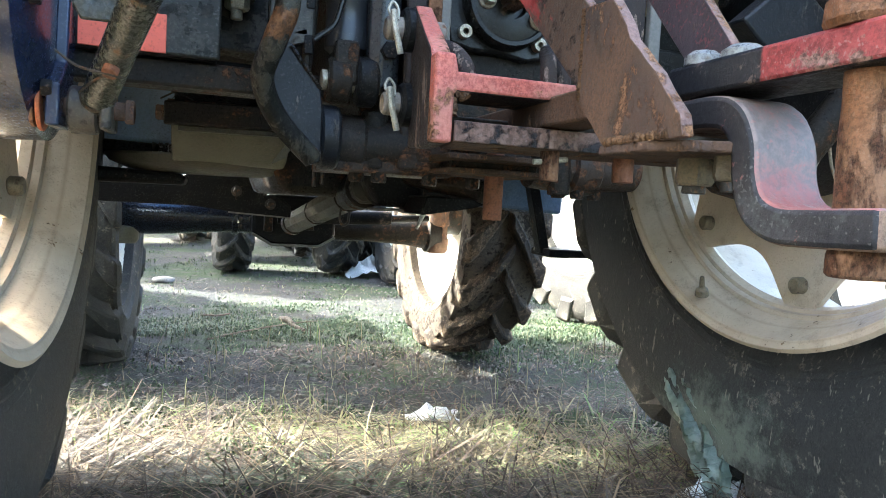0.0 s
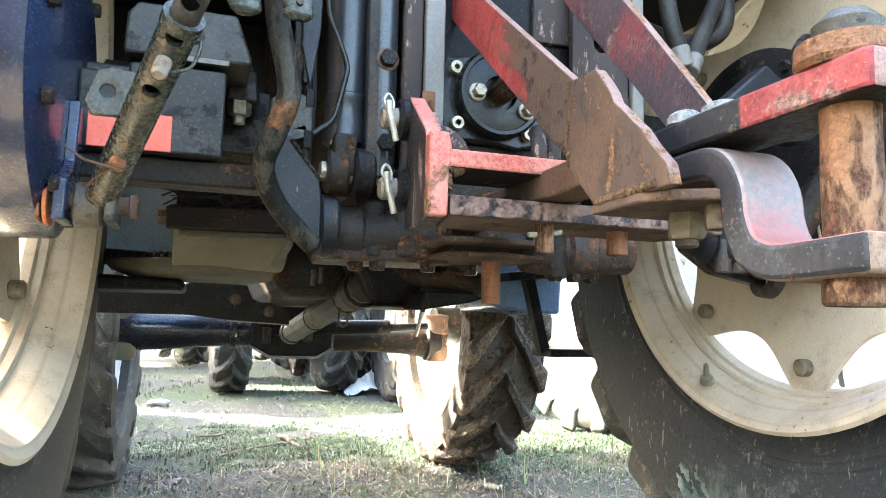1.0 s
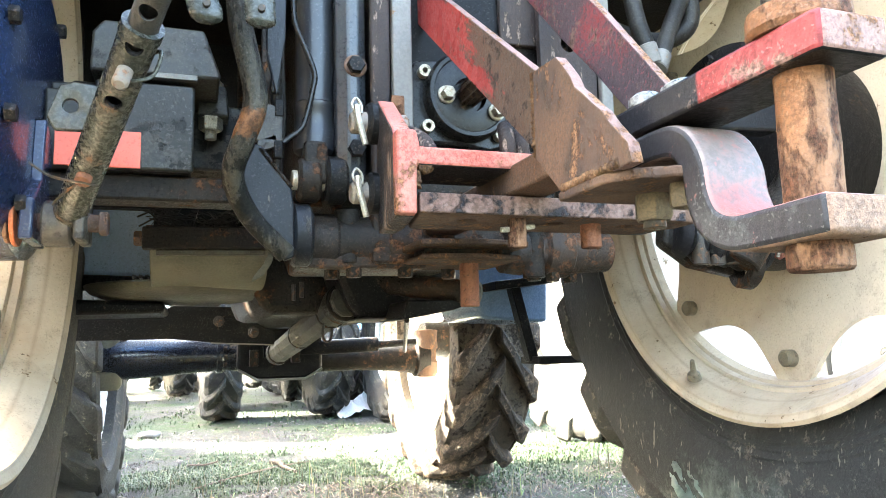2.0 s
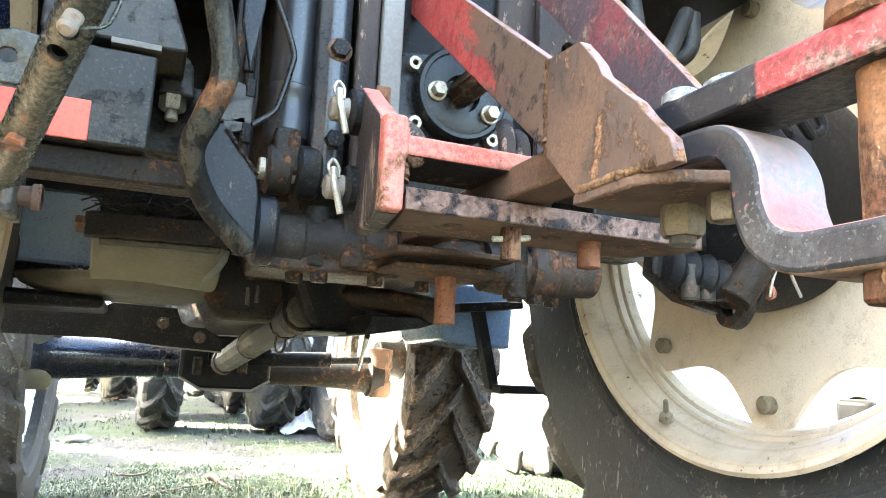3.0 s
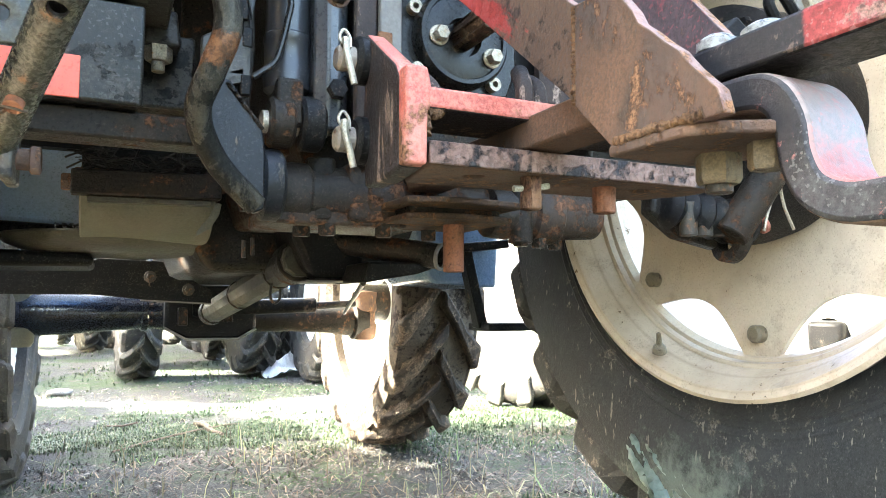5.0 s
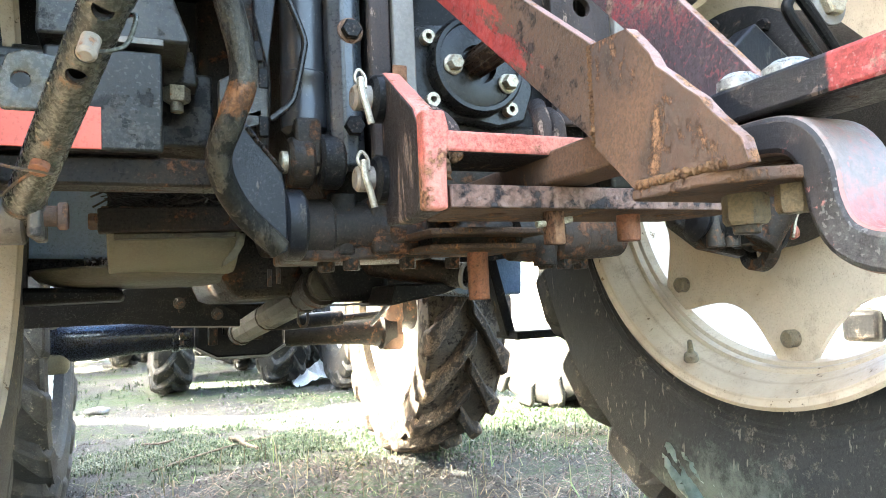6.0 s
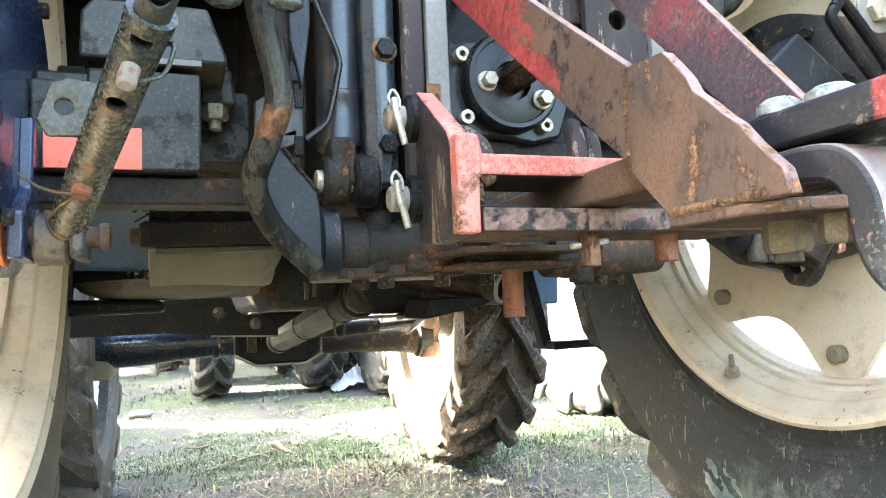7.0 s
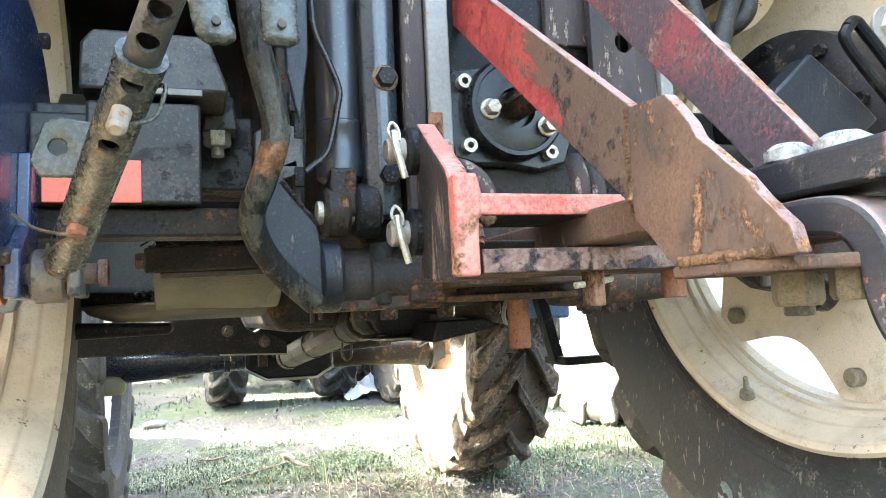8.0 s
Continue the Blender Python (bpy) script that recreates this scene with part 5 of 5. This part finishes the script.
# side tank and step ahead of the right rear wheel
bp = part("tool_box", prism(bm_(), [(0.43, 0.83), (0.47, 0.672), (0.49, 0.657), (0.70, 0.645), (0.71, 0.83)], "y", 2.06, 2.4), BOXBLUE, tractor, "pale blue side box", chamfer=0.01)
st = part("step", beam(bm_(), (0.556, 2.0, 0.76), (0.612, 2.0, 0.53), 0.03, 0.04, (0, 1, 0)), BLACK, tractor, "black hanging foot step", chamfer=0.003)
part("tread", box(bm_(), (0.602, 1.93, 0.519), (0.83, 2.06, 0.543)), BLACK, st, chamfer=0.004)
part("arm", beam(bm_(), (0.48, 2.0, 0.75), (0.68, 2.0, 0.772), 0.1, 0.025), BLACK, st, chamfer=0.003)

# right side: hoses, slotted bracket, lift link
rb = part("link_bracket", prism(bm_(), [(0.403, 1.218), (0.406, 1.045), (0.414, 1.010), (0.438, 0.967), (0.490, 0.919), (0.559, 0.906), (0.628, 0.958), (0.628, 1.218)], "y", 0.830, 0.850), NAVY, tractor, "navy bracket with a long slot", chamfer=0.004)
punch(rb, [((0.442 + 0.0087 * k, 0.8, 1.010 - 0.0095 * k), (0.442 + 0.0087 * k, 0.9, 1.010 - 0.0095 * k), 0.0164) for k in range(8)])
part("slot_rim", sweep(bm_(), [(0.430, 0.828, 1.022), (0.442, 0.828, 1.031), (0.458, 0.828, 1.020), (0.515, 0.828, 0.957), (0.517, 0.828, 0.937), (0.500, 0.828, 0.929), (0.488, 0.828, 0.936), (0.427, 0.828, 1.001), (0.430, 0.828, 1.022)], 0.0075, 10, 5), BLACK, rb)
part("bracket_nut", hexa(bm_(), (0.504, 0.830, 1.026), (0.504, 0.812, 1.026), 0.036), ZINC, rb)
part("bracket_washer", rod(bm_(), (0.504, 0.831, 1.026), (0.504, 0.825, 1.026), 0.032, 24, edge=0.001), PALE, rb)
part("cover_panel", prism(bm_(), [(0.309, 0.925), (0.390, 0.994), (0.463, 0.942), (0.497, 0.912), (0.463, 0.887), (0.360, 0.882)], "y", 0.850, 0.888), DARKPLATE, tractor, chamfer=0.004)
for a in ([(0.33, 1.02, 1.25), (0.335, 1.0, 1.12), (0.35, 0.995, 1.06)], [(0.47, 1.04, 1.2), (0.42, 1.02, 1.12), (0.38, 1.0, 1.05)]):
    h = part("hydraulic_hose", sweep(bm_(), a, 0.0145, 14, 8), HOSE, tractor, "dusty hydraulic hose with pale ferrule")
    e = Vector(a[-1])
    dd = (Vector(a[-1]) - Vector(a[-2])).normalized()
    part("ferrule", rod(bm_(), e - dd * 0.005, e + dd * 0.03, 0.0165, 18), PALE, h)
part("hydraulic_hose", sweep(bm_(), [(0.28, 1.05, 1.12), (0.4, 1.05, 1.10), (0.47, 1.04, 1.13), (0.48, 1.04, 1.2)], 0.016, 12, 8), HOSE, tractor)
part("rear_panel", box(bm_(), (0.07, 0.955, 1.02), (0.145, 0.965, 1.2)), CHIPPED, tractor, chamfer=0.002)
rp = part("guide_plate", prism(bm_(), [(0.12, 0.86), (0.21, 0.86), (0.215, 1.25), (0.12, 1.25)], "y", 0.93, 0.942), CHIPPED, tractor, chamfer=0.002)
punch(rp, [((0.168, 0.9, 1.02), (0.168, 1.0, 1.02), 0.013)])
part("guide_strip", box(bm_(), (0.216, 0.925, 0.86), (0.235, 0.937, 1.25)), PALE, tractor, chamfer=0.002)
rl = part("lift_link", rod(bm_(), (0.45, 0.93, 0.70), (0.56, 0.9, 0.86), 0.026, 28), GREASE, tractor, "dark lift link with a tied end")
boot = [(0, 0), (0, 0.02)]
for k in range(6):
    boot += [(0.004 + 0.026 * k, 0.026 + 0.0015 * k), (0.013 + 0.026 * k, 0.034 + 0.0015 * (k % 3)), (0.022 + 0.026 * k, 0.026 + 0.0015 * k)]
part("ridged_boot", lathe(bm_(), boot + [(0.16, 0.02), (0.16, 0)], (0.36, 0.97, 0.745), (0.98, -0.12, -0.16), 28), BLACK, rl, "ridged black rubber boot")
part("clamp", tube(bm_(), (0.47, 0.955, 0.70), (0.488, 0.952, 0.697), 0.036, 0.02, 24), GREASE, rl)
part("yoke", prism(bm_(), [(0.35, 0.775), (0.43, 0.76), (0.50, 0.735), (0.52, 0.70), (0.48, 0.685), (0.40, 0.70), (0.345, 0.735)], "y", 0.975, 1.005), GREASE, rl, chamfer=0.006)
for k in range(4):
    part("bolt", rod(bm_(), (0.39 + 0.03 * k, 0.95, 0.70), (0.39 + 0.03 * k, 0.95, 0.75), 0.013, 14), BOLT, rl)
part("seal", rod(bm_(), (0.525, 0.94, 0.72), (0.533, 0.938, 0.724), 0.014, 20), RED, rl)
part("tie_wire", sweep(bm_(), [(0.545, 0.92, 0.79), (0.52, 0.92, 0.74), (0.51, 0.92, 0.71)], 0.0025, 6, 4), ZINC, rl)
part("tie_wire", sweep(bm_(), [(0.545, 0.92, 0.79), (0.555, 0.92, 0.75), (0.575, 0.92, 0.715)], 0.0025, 6, 4), ZINC, rl)

# ---- tow hitch ----
hitch = thing("tow_hitch", (-0.02, 0.6, 0.62), "worn red and rusty tow hitch pinned to the tractor", "tow hitch")
def leaning_plate(x_front, x_back, thick, outline, y0, y1):
    """An upright plate whose side swings from x_front at y0 to x_back at y1."""
    bm = prism(bm_(), outline, "x", 0, thick)
    for v in bm.verts:
        v.co.x += x_front + (x_back - x_front) * (v.co.y - y0) / (y1 - y0)
    return bm


yz = [(0.872, 0.876), (0.862, 0.884), (0.80, 0.848), (0.735, 0.811), (0.716, 0.790), (0.716, 0.7165), (0.80, 0.7165), (0.866, 0.7215), (0.874, 0.80)]
for xf, xb in ((-0.1585, -0.137),):
    pl = part("side_plate", leaning_plate(xf, xb, 0.021, yz, 0.716, 0.872), [CHIPPED, RED], hitch, "chipped black plate with red worn edge", chamfer=0.003)
    by_side(pl, 0)
    for f in pl.data.polygons:
        if f.normal.z < -0.5:
            f.material_index = 0
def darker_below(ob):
    """The underside takes a dark last material, its shade put into the colour."""
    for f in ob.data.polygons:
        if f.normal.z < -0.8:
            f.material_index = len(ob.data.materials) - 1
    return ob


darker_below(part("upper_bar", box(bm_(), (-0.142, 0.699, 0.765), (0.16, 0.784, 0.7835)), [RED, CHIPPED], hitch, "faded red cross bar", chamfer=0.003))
lb = part("lower_bar", prism(bm_(), [(-0.1375, 0.703), (0.17, 0.703), (0.188, 0.708), (0.19, 0.745), (0.16, 0.80), (-0.12, 0.80)], "z", 0.718, 0.7385), RUST, hitch, "rusty drilled cross bar", chamfer=0.002)
punch(lb, [((x, 0.742, 0.69), (x, 0.742, 0.76), 0.0105) for x in (-0.075, 0.028, 0.118)])
part("edge_strip", box(bm_(), (-0.138, 0.700, 0.7185), (0.169, 0.7032, 0.738)), BARE, hitch, chamfer=0.001)
part("weld", run(bm_(), (-0.139, 0.706, 0.764), (-0.124, 0.708, 0.764), 0.006, 2), WELD, hitch)
part("weld", run(bm_(), (-0.139, 0.706, 0.76), (-0.139, 0.706, 0.744), 0.0045, 3), WELD, hitch)
part("corner_post", prism(bm_(), [(-0.1605, 0.7165), (-0.1405, 0.7165), (-0.1405, 0.741), (-0.14, 0.762), (-0.137, 0.7665), (-0.137, 0.785), (-0.1405, 0.80), (-0.1605, 0.80)], "y", 0.6985, 0.7165), RED, hitch, chamfer=0.003)
bp2 = part("bar_pin", rod(bm_(), (-0.026, 0.722, 0.688), (-0.026, 0.722, 0.7665), 0.0098, 20), RUSTPIN, hitch, "rusty lock pin")
part("split_pin", sweep(bm_(), [(-0.0445, 0.722, 0.7065), (-0.026, 0.722, 0.708), (-0.0065, 0.722, 0.7115)], 0.003, 8, 4), ZINC, bp2)
part("bolt_end", rod(bm_(), (0.072, 0.74, 0.692), (0.072, 0.74, 0.724), 0.0115, 18), BROWNPIN, hitch)
part("inner_rail", box(bm_(), (-0.12, 0.80, 0.742), (0.12, 0.815, 0.755)), BOLT, hitch, chamfer=0.002)
for pts in ([(-0.108, 0.76, 0.78), (-0.106, 0.765, 0.80), (-0.115, 0.79, 0.822), (-0.132, 0.83, 0.834)], [(-0.036, 0.716, 0.775), (-0.036, 0.717, 0.80), (-0.03, 0.735, 0.82)], [(-0.018, 0.72, 0.775), (-0.018, 0.722, 0.80), (-0.012, 0.745, 0.815)]):
    part("hook_bolt", sweep(bm_(), pts, 0.0085, 14, 8), CHIPPED, hitch, "bent worn hook bolt")
for z in (0.855, 0.77):
    pn = part("pin", rod(bm_(), (-0.171, 0.865, z), (-0.10, 0.865, z), 0.0135, 22, edge=0.003), PINSTEEL, hitch, "pale steel pin with spring clip")
    part("collar", rod(bm_(), (-0.152, 0.865, z), (-0.13, 0.865, z), 0.025, 26, edge=0.004), BLACK, pn)
    part("clip", sweep(bm_(), [(-0.166, 0.848, z + 0.016), (-0.165, 0.846, z), (-0.161, 0.845, z - 0.016), (-0.157, 0.845, z - 0.032)], 0.0038, 8, 5), ZINC, pn)
    part("clip_ring", sweep(bm_(), [(-0.168, 0.85, z + 0.008), (-0.171, 0.852, z + 0.018), (-0.166, 0.853, z + 0.026), (-0.16, 0.852, z + 0.018), (-0.161, 0.848, z + 0.006)], 0.0018, 6, 6), ZINC, pn)
part("drawbar", box(bm_(), (-0.041, 0.575, 0.7405), (0.004, 0.99, 0.770)), RUST, hitch, "rusty square drawbar", chamfer=0.003)
bl = part("brace", prism(bm_(), [(0.556, 0.712), (0.60, 0.7445), (1.0, 1.065), (0.955, 1.10), (0.61, 0.832), (0.575, 0.80)], "x", -0.0515, -0.0415), [BRACE, EDGE], hitch, "diagonal brace with worn red paint", chamfer=0.001)
by_side(bl, 0)
br = part("brace", prism(bm_(), [(0.60, 0.7725), (0.602, 0.789), (0.676, 0.868), (0.746, 0.938), (0.90, 1.10), (0.815, 1.10), (0.658, 0.928), (0.60, 0.86), (0.544, 0.794), (0.526, 0.7725)], "x", 0.047, 0.057), [BRACE_DARK, EDGE], hitch, "diagonal brace with dark plum paint", chamfer=0.001)
by_side(br, 0)
rnd = random.Random(8)
torn = [(0.560 - 0.0955 * i / 9 + rnd.uniform(-0.0025, 0.0025), 0.824 - 0.0985 * i / 9 + rnd.uniform(-0.002, 0.002)) for i in range(10)]
gs2 = part("gusset", prism(bm_(), [(0.603, 0.829)] + torn + [(0.460, 0.712), (0.557, 0.7085), (0.604, 0.752)], "x", -0.0625, -0.0525), [RUST, EDGE], hitch, "heavy rusted gusset plate with torch-cut edge", chamfer=0.001)
by_side(gs2, 0)
part("weld", run(bm_(), (-0.0632, 0.555, 0.7135), (-0.0632, 0.475, 0.7145), 0.0032, 5), WELD, hitch, "rough rusty weld")
part("weld", run(bm_(), (-0.062, 0.603, 0.828), (-0.062, 0.603, 0.752), 0.0022, 6), WELD, hitch)
part("flange", prism(bm_(), [(-0.0655, 0.560), (-0.0655, 0.492), (-0.053, 0.472), (-0.026, 0.457), (0.03, 0.457), (0.03, 0.56)], "z", 0.7035, 0.7115), RUST, hitch, "rusty flange plate", chamfer=0.002)
for x, y, z, af in ((-0.003, 0.521, 0.683, 0.027), (-0.006, 0.479, 0.686, 0.021)):
    part("bolt", hexa(bm_(), (x, y, 0.7035), (x, y, z), af), YELLOWED, hitch, "yellowed hexagon nut")
part("bolt_end", rod(bm_(), (-0.003, 0.521, 0.684), (-0.003, 0.521, 0.677), 0.009, 16), BOLT, hitch)
upper = part("upper_jaw", prism(bm_(), [(-0.024, 0.535), (-0.024, 0.342), (-0.021, 0.337), (0.027, 0.337), (0.03, 0.342), (0.03, 0.535)], "z", 0.7475, 0.7715), [ARMS, EDGE, BLACK], hitch, "red and black upper jaw", chamfer=0.003)
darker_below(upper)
mid = smooth_path([(0, 0.53, 0.7335), (0, 0.482, 0.7335), (0, 0.461, 0.7265), (0, 0.4495, 0.708), (0, 0.446, 0.686), (0, 0.437, 0.6675), (0, 0.418, 0.6575), (0, 0.39, 0.6565), (0, 0.342, 0.6578)], 4)
nrm = [(mid[min(i + 1, len(mid) - 1)] - mid[max(i - 1, 0)]).normalized().cross(Vector((1, 0, 0))) * 0.0118 for i in range(len(mid))]
lower = part("lower_jaw", prism(bm_(), [((m + n).y, (m + n).z) for m, n in zip(mid, nrm)] + [((m - n).y, (m - n).z) for m, n in reversed(list(zip(mid, nrm)))], "x", -0.024, 0.03), [two_tone("joggled jaw paint", (0.018, 0.018, 0.022), (0.022, 0.02, 0.022), 1, 0.012, 0.05, (0.45, 0.14, 0.13)), PINKGREY, TANRUST], hitch, "joggled lower jaw in black and faded pink", chamfer=0.004)
by_side(lower, 0)
for f in lower.data.polygons:
    if f.normal.z < -0.3 and abs(f.normal.x) < 0.5:
        f.material_index = 2
for jaw, k in ((upper, 1), (lower, 2)):
    for f in jaw.data.polygons:
        if f.normal.y < -0.9 and f.center.y < -0.08:
            f.material_index = k
dp = part("draw_pin", lathe(bm_(), [(0, 0), (0, 0.0165), (0.002, 0.0182), (0.013, 0.0182), (0.016, 0.0172), (0.05, 0.0168), (0.075, 0.0172), (0.10, 0.0166), (0.142, 0.0172), (0.142, 0.028), (0.146, 0.0305), (0.158, 0.0295), (0.16, 0)], (0.002, 0.374, 0.629), (0, 0, 1), 32), RUSTPIN, hitch, "thick rust-orange draw pin")
part("knob", lathe(bm_(), [(0, 0), (0, 0.018), (0.01, 0.02), (0.018, 0.012), (0.02, 0)], (0.002, 0.374, 0.789), (0, 0, 1), 20), GREY, dp)
for p, r in (((-0.009, 0.513, 0.7715), 0.0145), ((0.001, 0.482, 0.7715), 0.0165)):
    part("bolt_head", lathe(bm_(), [(0, 0), (0, r), (0.007, r * 0.96), (0.011, r * 0.6), (0.012, 0)], p, (0, 0, 1), 24), WHITECAP, hitch)


# ---- other machines in the yard ----
def parked_tractor(at, yaw, body, label, track=0.6, R=0.7, base=1.7, W=0.34, cab=True):
    t = thing("parked_tractor", (0, 0, 0), label, "tractor", "parked tractors")
    for s in (-1, 1):
        front_wheel(t, s, (s * track, 0, R), RUBBER, WHITERIM, R, W)
        front_wheel(t, s, (s * track * 0.95, base, R * 0.62), RUBBER, WHITERIM, R * 0.62, W * 0.65)
    part("rear_axle", rod(bm_(), (-track, 0, R), (track, 0, R), 0.09, 20), BLACK, t)
    part("front_axle", box(bm_(), (-track, base - 0.07, R * 0.55), (track, base + 0.07, R * 0.55 + 0.12)), BLACK, t, chamfer=0.02)
    part("chassis", box(bm_(), (-0.2, -0.15, R * 0.7), (0.2, base + 0.3, R * 1.25)), GREASE, t, chamfer=0.02)
    part("hood", prism(bm_(), [(-0.3, R * 1.1), (0.3, R * 1.1), (0.3, R * 1.9), (0.22, R * 2.05), (-0.22, R * 2.05), (-0.3, R * 1.9)], "y", 0.7, base + 0.45), body, t, chamfer=0.03)
    if cab:
        part("cab", prism(bm_(), [(-0.55, R * 1.3), (0.55, R * 1.3), (0.5, R * 3.3), (-0.5, R * 3.3)], "y", -0.3, 0.75), body, t, chamfer=0.04)
    t.matrix_world = Matrix.Translation(at) @ Matrix.Rotation(radians(yaw), 4, "Z")
    return t


parked_tractor((0.30, 6.3, 0), 2, BODYWHITE, "parked tractor with white rims and lugged tyres", track=0.44, R=0.68, base=1.6, W=0.28)
parked_tractor((-1.0, 9.6, 0), 12, BODYWHITE, "white parked tractor with white rims", track=0.5, R=0.6, W=0.26)
parked_tractor((1.15, 9.2, 0), 38, BODYBLUE, "blue tractor parked in the far row", track=0.5, R=0.6)
parked_tractor((2.6, 9.2, 0), -4, BODYWHITE, "parked tractor far off with white rims", track=0.6, R=0.7)
parked_tractor((1.6, 5.55, 0), 0, BODYBLUE, "blue parked tractor with pale rims and grey tyres", track=0.45, R=0.6, W=0.3)
# The next two stand out of view, added to shade the ground strip's edges.
parked_tractor((-2.0, 3.6, 0), 0, BODYBLUE, "unseen blue tractor without a cab, added to cast shade", track=0.5, R=0.85, base=1.42, cab=False)
parked_tractor((-2.1, 6.9, 0), 0, BODYBLUE, "unseen blue tractor further along, added to cast shade", track=0.6, R=0.7)
parked_tractor((2.4, 3.78, 0), 190, BODYBLUE, "parked tractor beside with white rims", track=0.62, R=0.75)


# ---- small things on the ground ----
def crumpled(name, at, size, mat, label, category, seed, height=0.04, n=14):
    rng = np.random.default_rng(seed)
    bm = bm_()
    g = {}
    for i in range(n):
        for j in range(n):
            u, v = i / (n - 1) - 0.5, j / (n - 1) - 0.5
            e = 1 - 0.08 * math.sin(5 * math.atan2(v, u) + seed) - 0.1 * rng.uniform()
            x, y = at[0] + u * size[0] * e, at[1] + v * size[1] * e
            h = height * (0.5 + 0.5 * math.sin(9 * u + seed) * math.cos(11 * v + 2 * seed)) + height * 0.5 * rng.uniform()
            g[i, j] = bm.verts.new((x, y, float(lie(x, y)) + 0.004 + max(0.0, h * (1 - 2.2 * (u * u + v * v)))))
    for i in range(n - 1):
        for j in range(n - 1):
            bm.faces.new((g[i, j], g[i + 1, j], g[i + 1, j + 1], g[i, j + 1]))
    ob = single(name, bm, mat, label, category, sharp=30)
    mod = ob.modifiers.new("thickness", "SOLIDIFY")
    mod.thickness = 0.0015
    return ob


crumpled("paper_scrap", (0.29, 2.0), (0.16, 0.09), PAPER, "crumpled white paper scrap on the grass", "litter", 3)
crumpled("plastic_bag", (1.05, 6.2), (0.5, 0.5), PLASTIC, "crumpled white plastic bag on the ground", "litter", 5, 0.16)
def torn_film():
    """A torn strip of film that clings to the tyre and hangs to the ground."""
    rnd = random.Random(7)
    spine = smooth_path([(0.588, 1.32, 0.335), (0.586, 1.285, 0.30), (0.583, 1.25, 0.262), (0.58, 1.215, 0.225), (0.578, 1.185, 0.19), (0.578, 1.165, 0.15), (0.585, 1.15, 0.118)], 7)
    bm, rows, m = bm_(), [], 16
    for i, q in enumerate(spine):
        f = i / (len(spine) - 1)
        w = 0.06 + 0.105 * math.sin(math.pi * min(1, 0.15 + f * 0.9)) + 0.012 * math.sin(17 * f) + rnd.uniform(-0.008, 0.008)
        across = Vector((0, -0.75, 0.1))
        row = []
        for j in range(m):
            u = j / (m - 1) - 0.42
            ragged = rnd.uniform(-0.006, 0.006)
            p = q + across * u * w + Vector((-0.010 * math.sin(21 * u + 5 * f) - 0.006 * math.sin(9 * u - 11 * f) + 0.03 * abs(u) + rnd.uniform(-0.003, 0.003), 0, ragged))
            p.z = max(p.z, float(lie(p.x, p.y)) + 0.004)
            row.append(bm.verts.new(p))
        rows.append(row)
    for p, q in zip(rows, rows[1:]):
        for j in range(m - 1):
            if rnd.random() > 0.008:
                bm.faces.new((p[j], p[j + 1], q[j + 1], q[j]))
    ob = single("plastic_sheet", bm, FILM, "torn greenish plastic film clinging to the tyre", "litter", sharp=40)
    mod = ob.modifiers.new("thickness", "SOLIDIFY")
    mod.thickness = 0.001


crumpled("plastic_wrapper", (0.60, 1.17), (0.17, 0.13), PLASTIC, "crumpled pale plastic wrapper beside the tyre", "litter", 9, 0.05, 18)
torn_film()
st_bm = bm_()
bmesh.ops.create_icosphere(st_bm, subdivisions=3, radius=0.055, matrix=Matrix.Translation((-0.62, 5.45, 0.01)) @ Matrix.Diagonal((1.4, 1.0, 0.5, 1)))
for v in st_bm.verts:
    v.co += Vector((noise.noise(v.co * 14), noise.noise(v.co * 14 + Vector((3, 0, 0))), noise.noise(v.co * 14 + Vector((0, 5, 0))))) * 0.012
single("stone", st_bm, STONE, "pale rounded stone on the ground", "stone")


def stick(pts, r, label, seed):
    """A dead stick with knots, lying on the soil."""
    rnd = random.Random(seed)
    path = [(x, y, float(lie(x, y)) + r * 0.8 + h) for x, y, h in pts]
    knots = [rnd.uniform(0, 1) for _ in range(4)]
    single("stick", sweep(bm_(), path, lambda t: r * (1 - 0.45 * t) * (1 + 0.35 * sum(math.exp(-((t - k) / 0.04) ** 2) for k in knots)), 10, 8), STICK, label, "stick")


stick([(0.02, 3.66, 0.012), (0.045, 3.57, 0.016), (0.06, 3.48, 0.004), (0.10, 3.38, 0.0)], 0.014, "pale broken stick with knots on the grass", 3)
stick([(-0.33, 3.25, 0.0), (-0.1, 3.4, 0.01), (0.14, 3.62, 0.012), (0.3, 3.78, 0.004)], 0.0042, "long thin dead twig on the grass", 4)
stick([(-0.36, 3.95, 0.0), (-0.28, 3.85, 0.015), (-0.22, 3.82, 0.03)], 0.006, "short dark twig in the grass", 5)
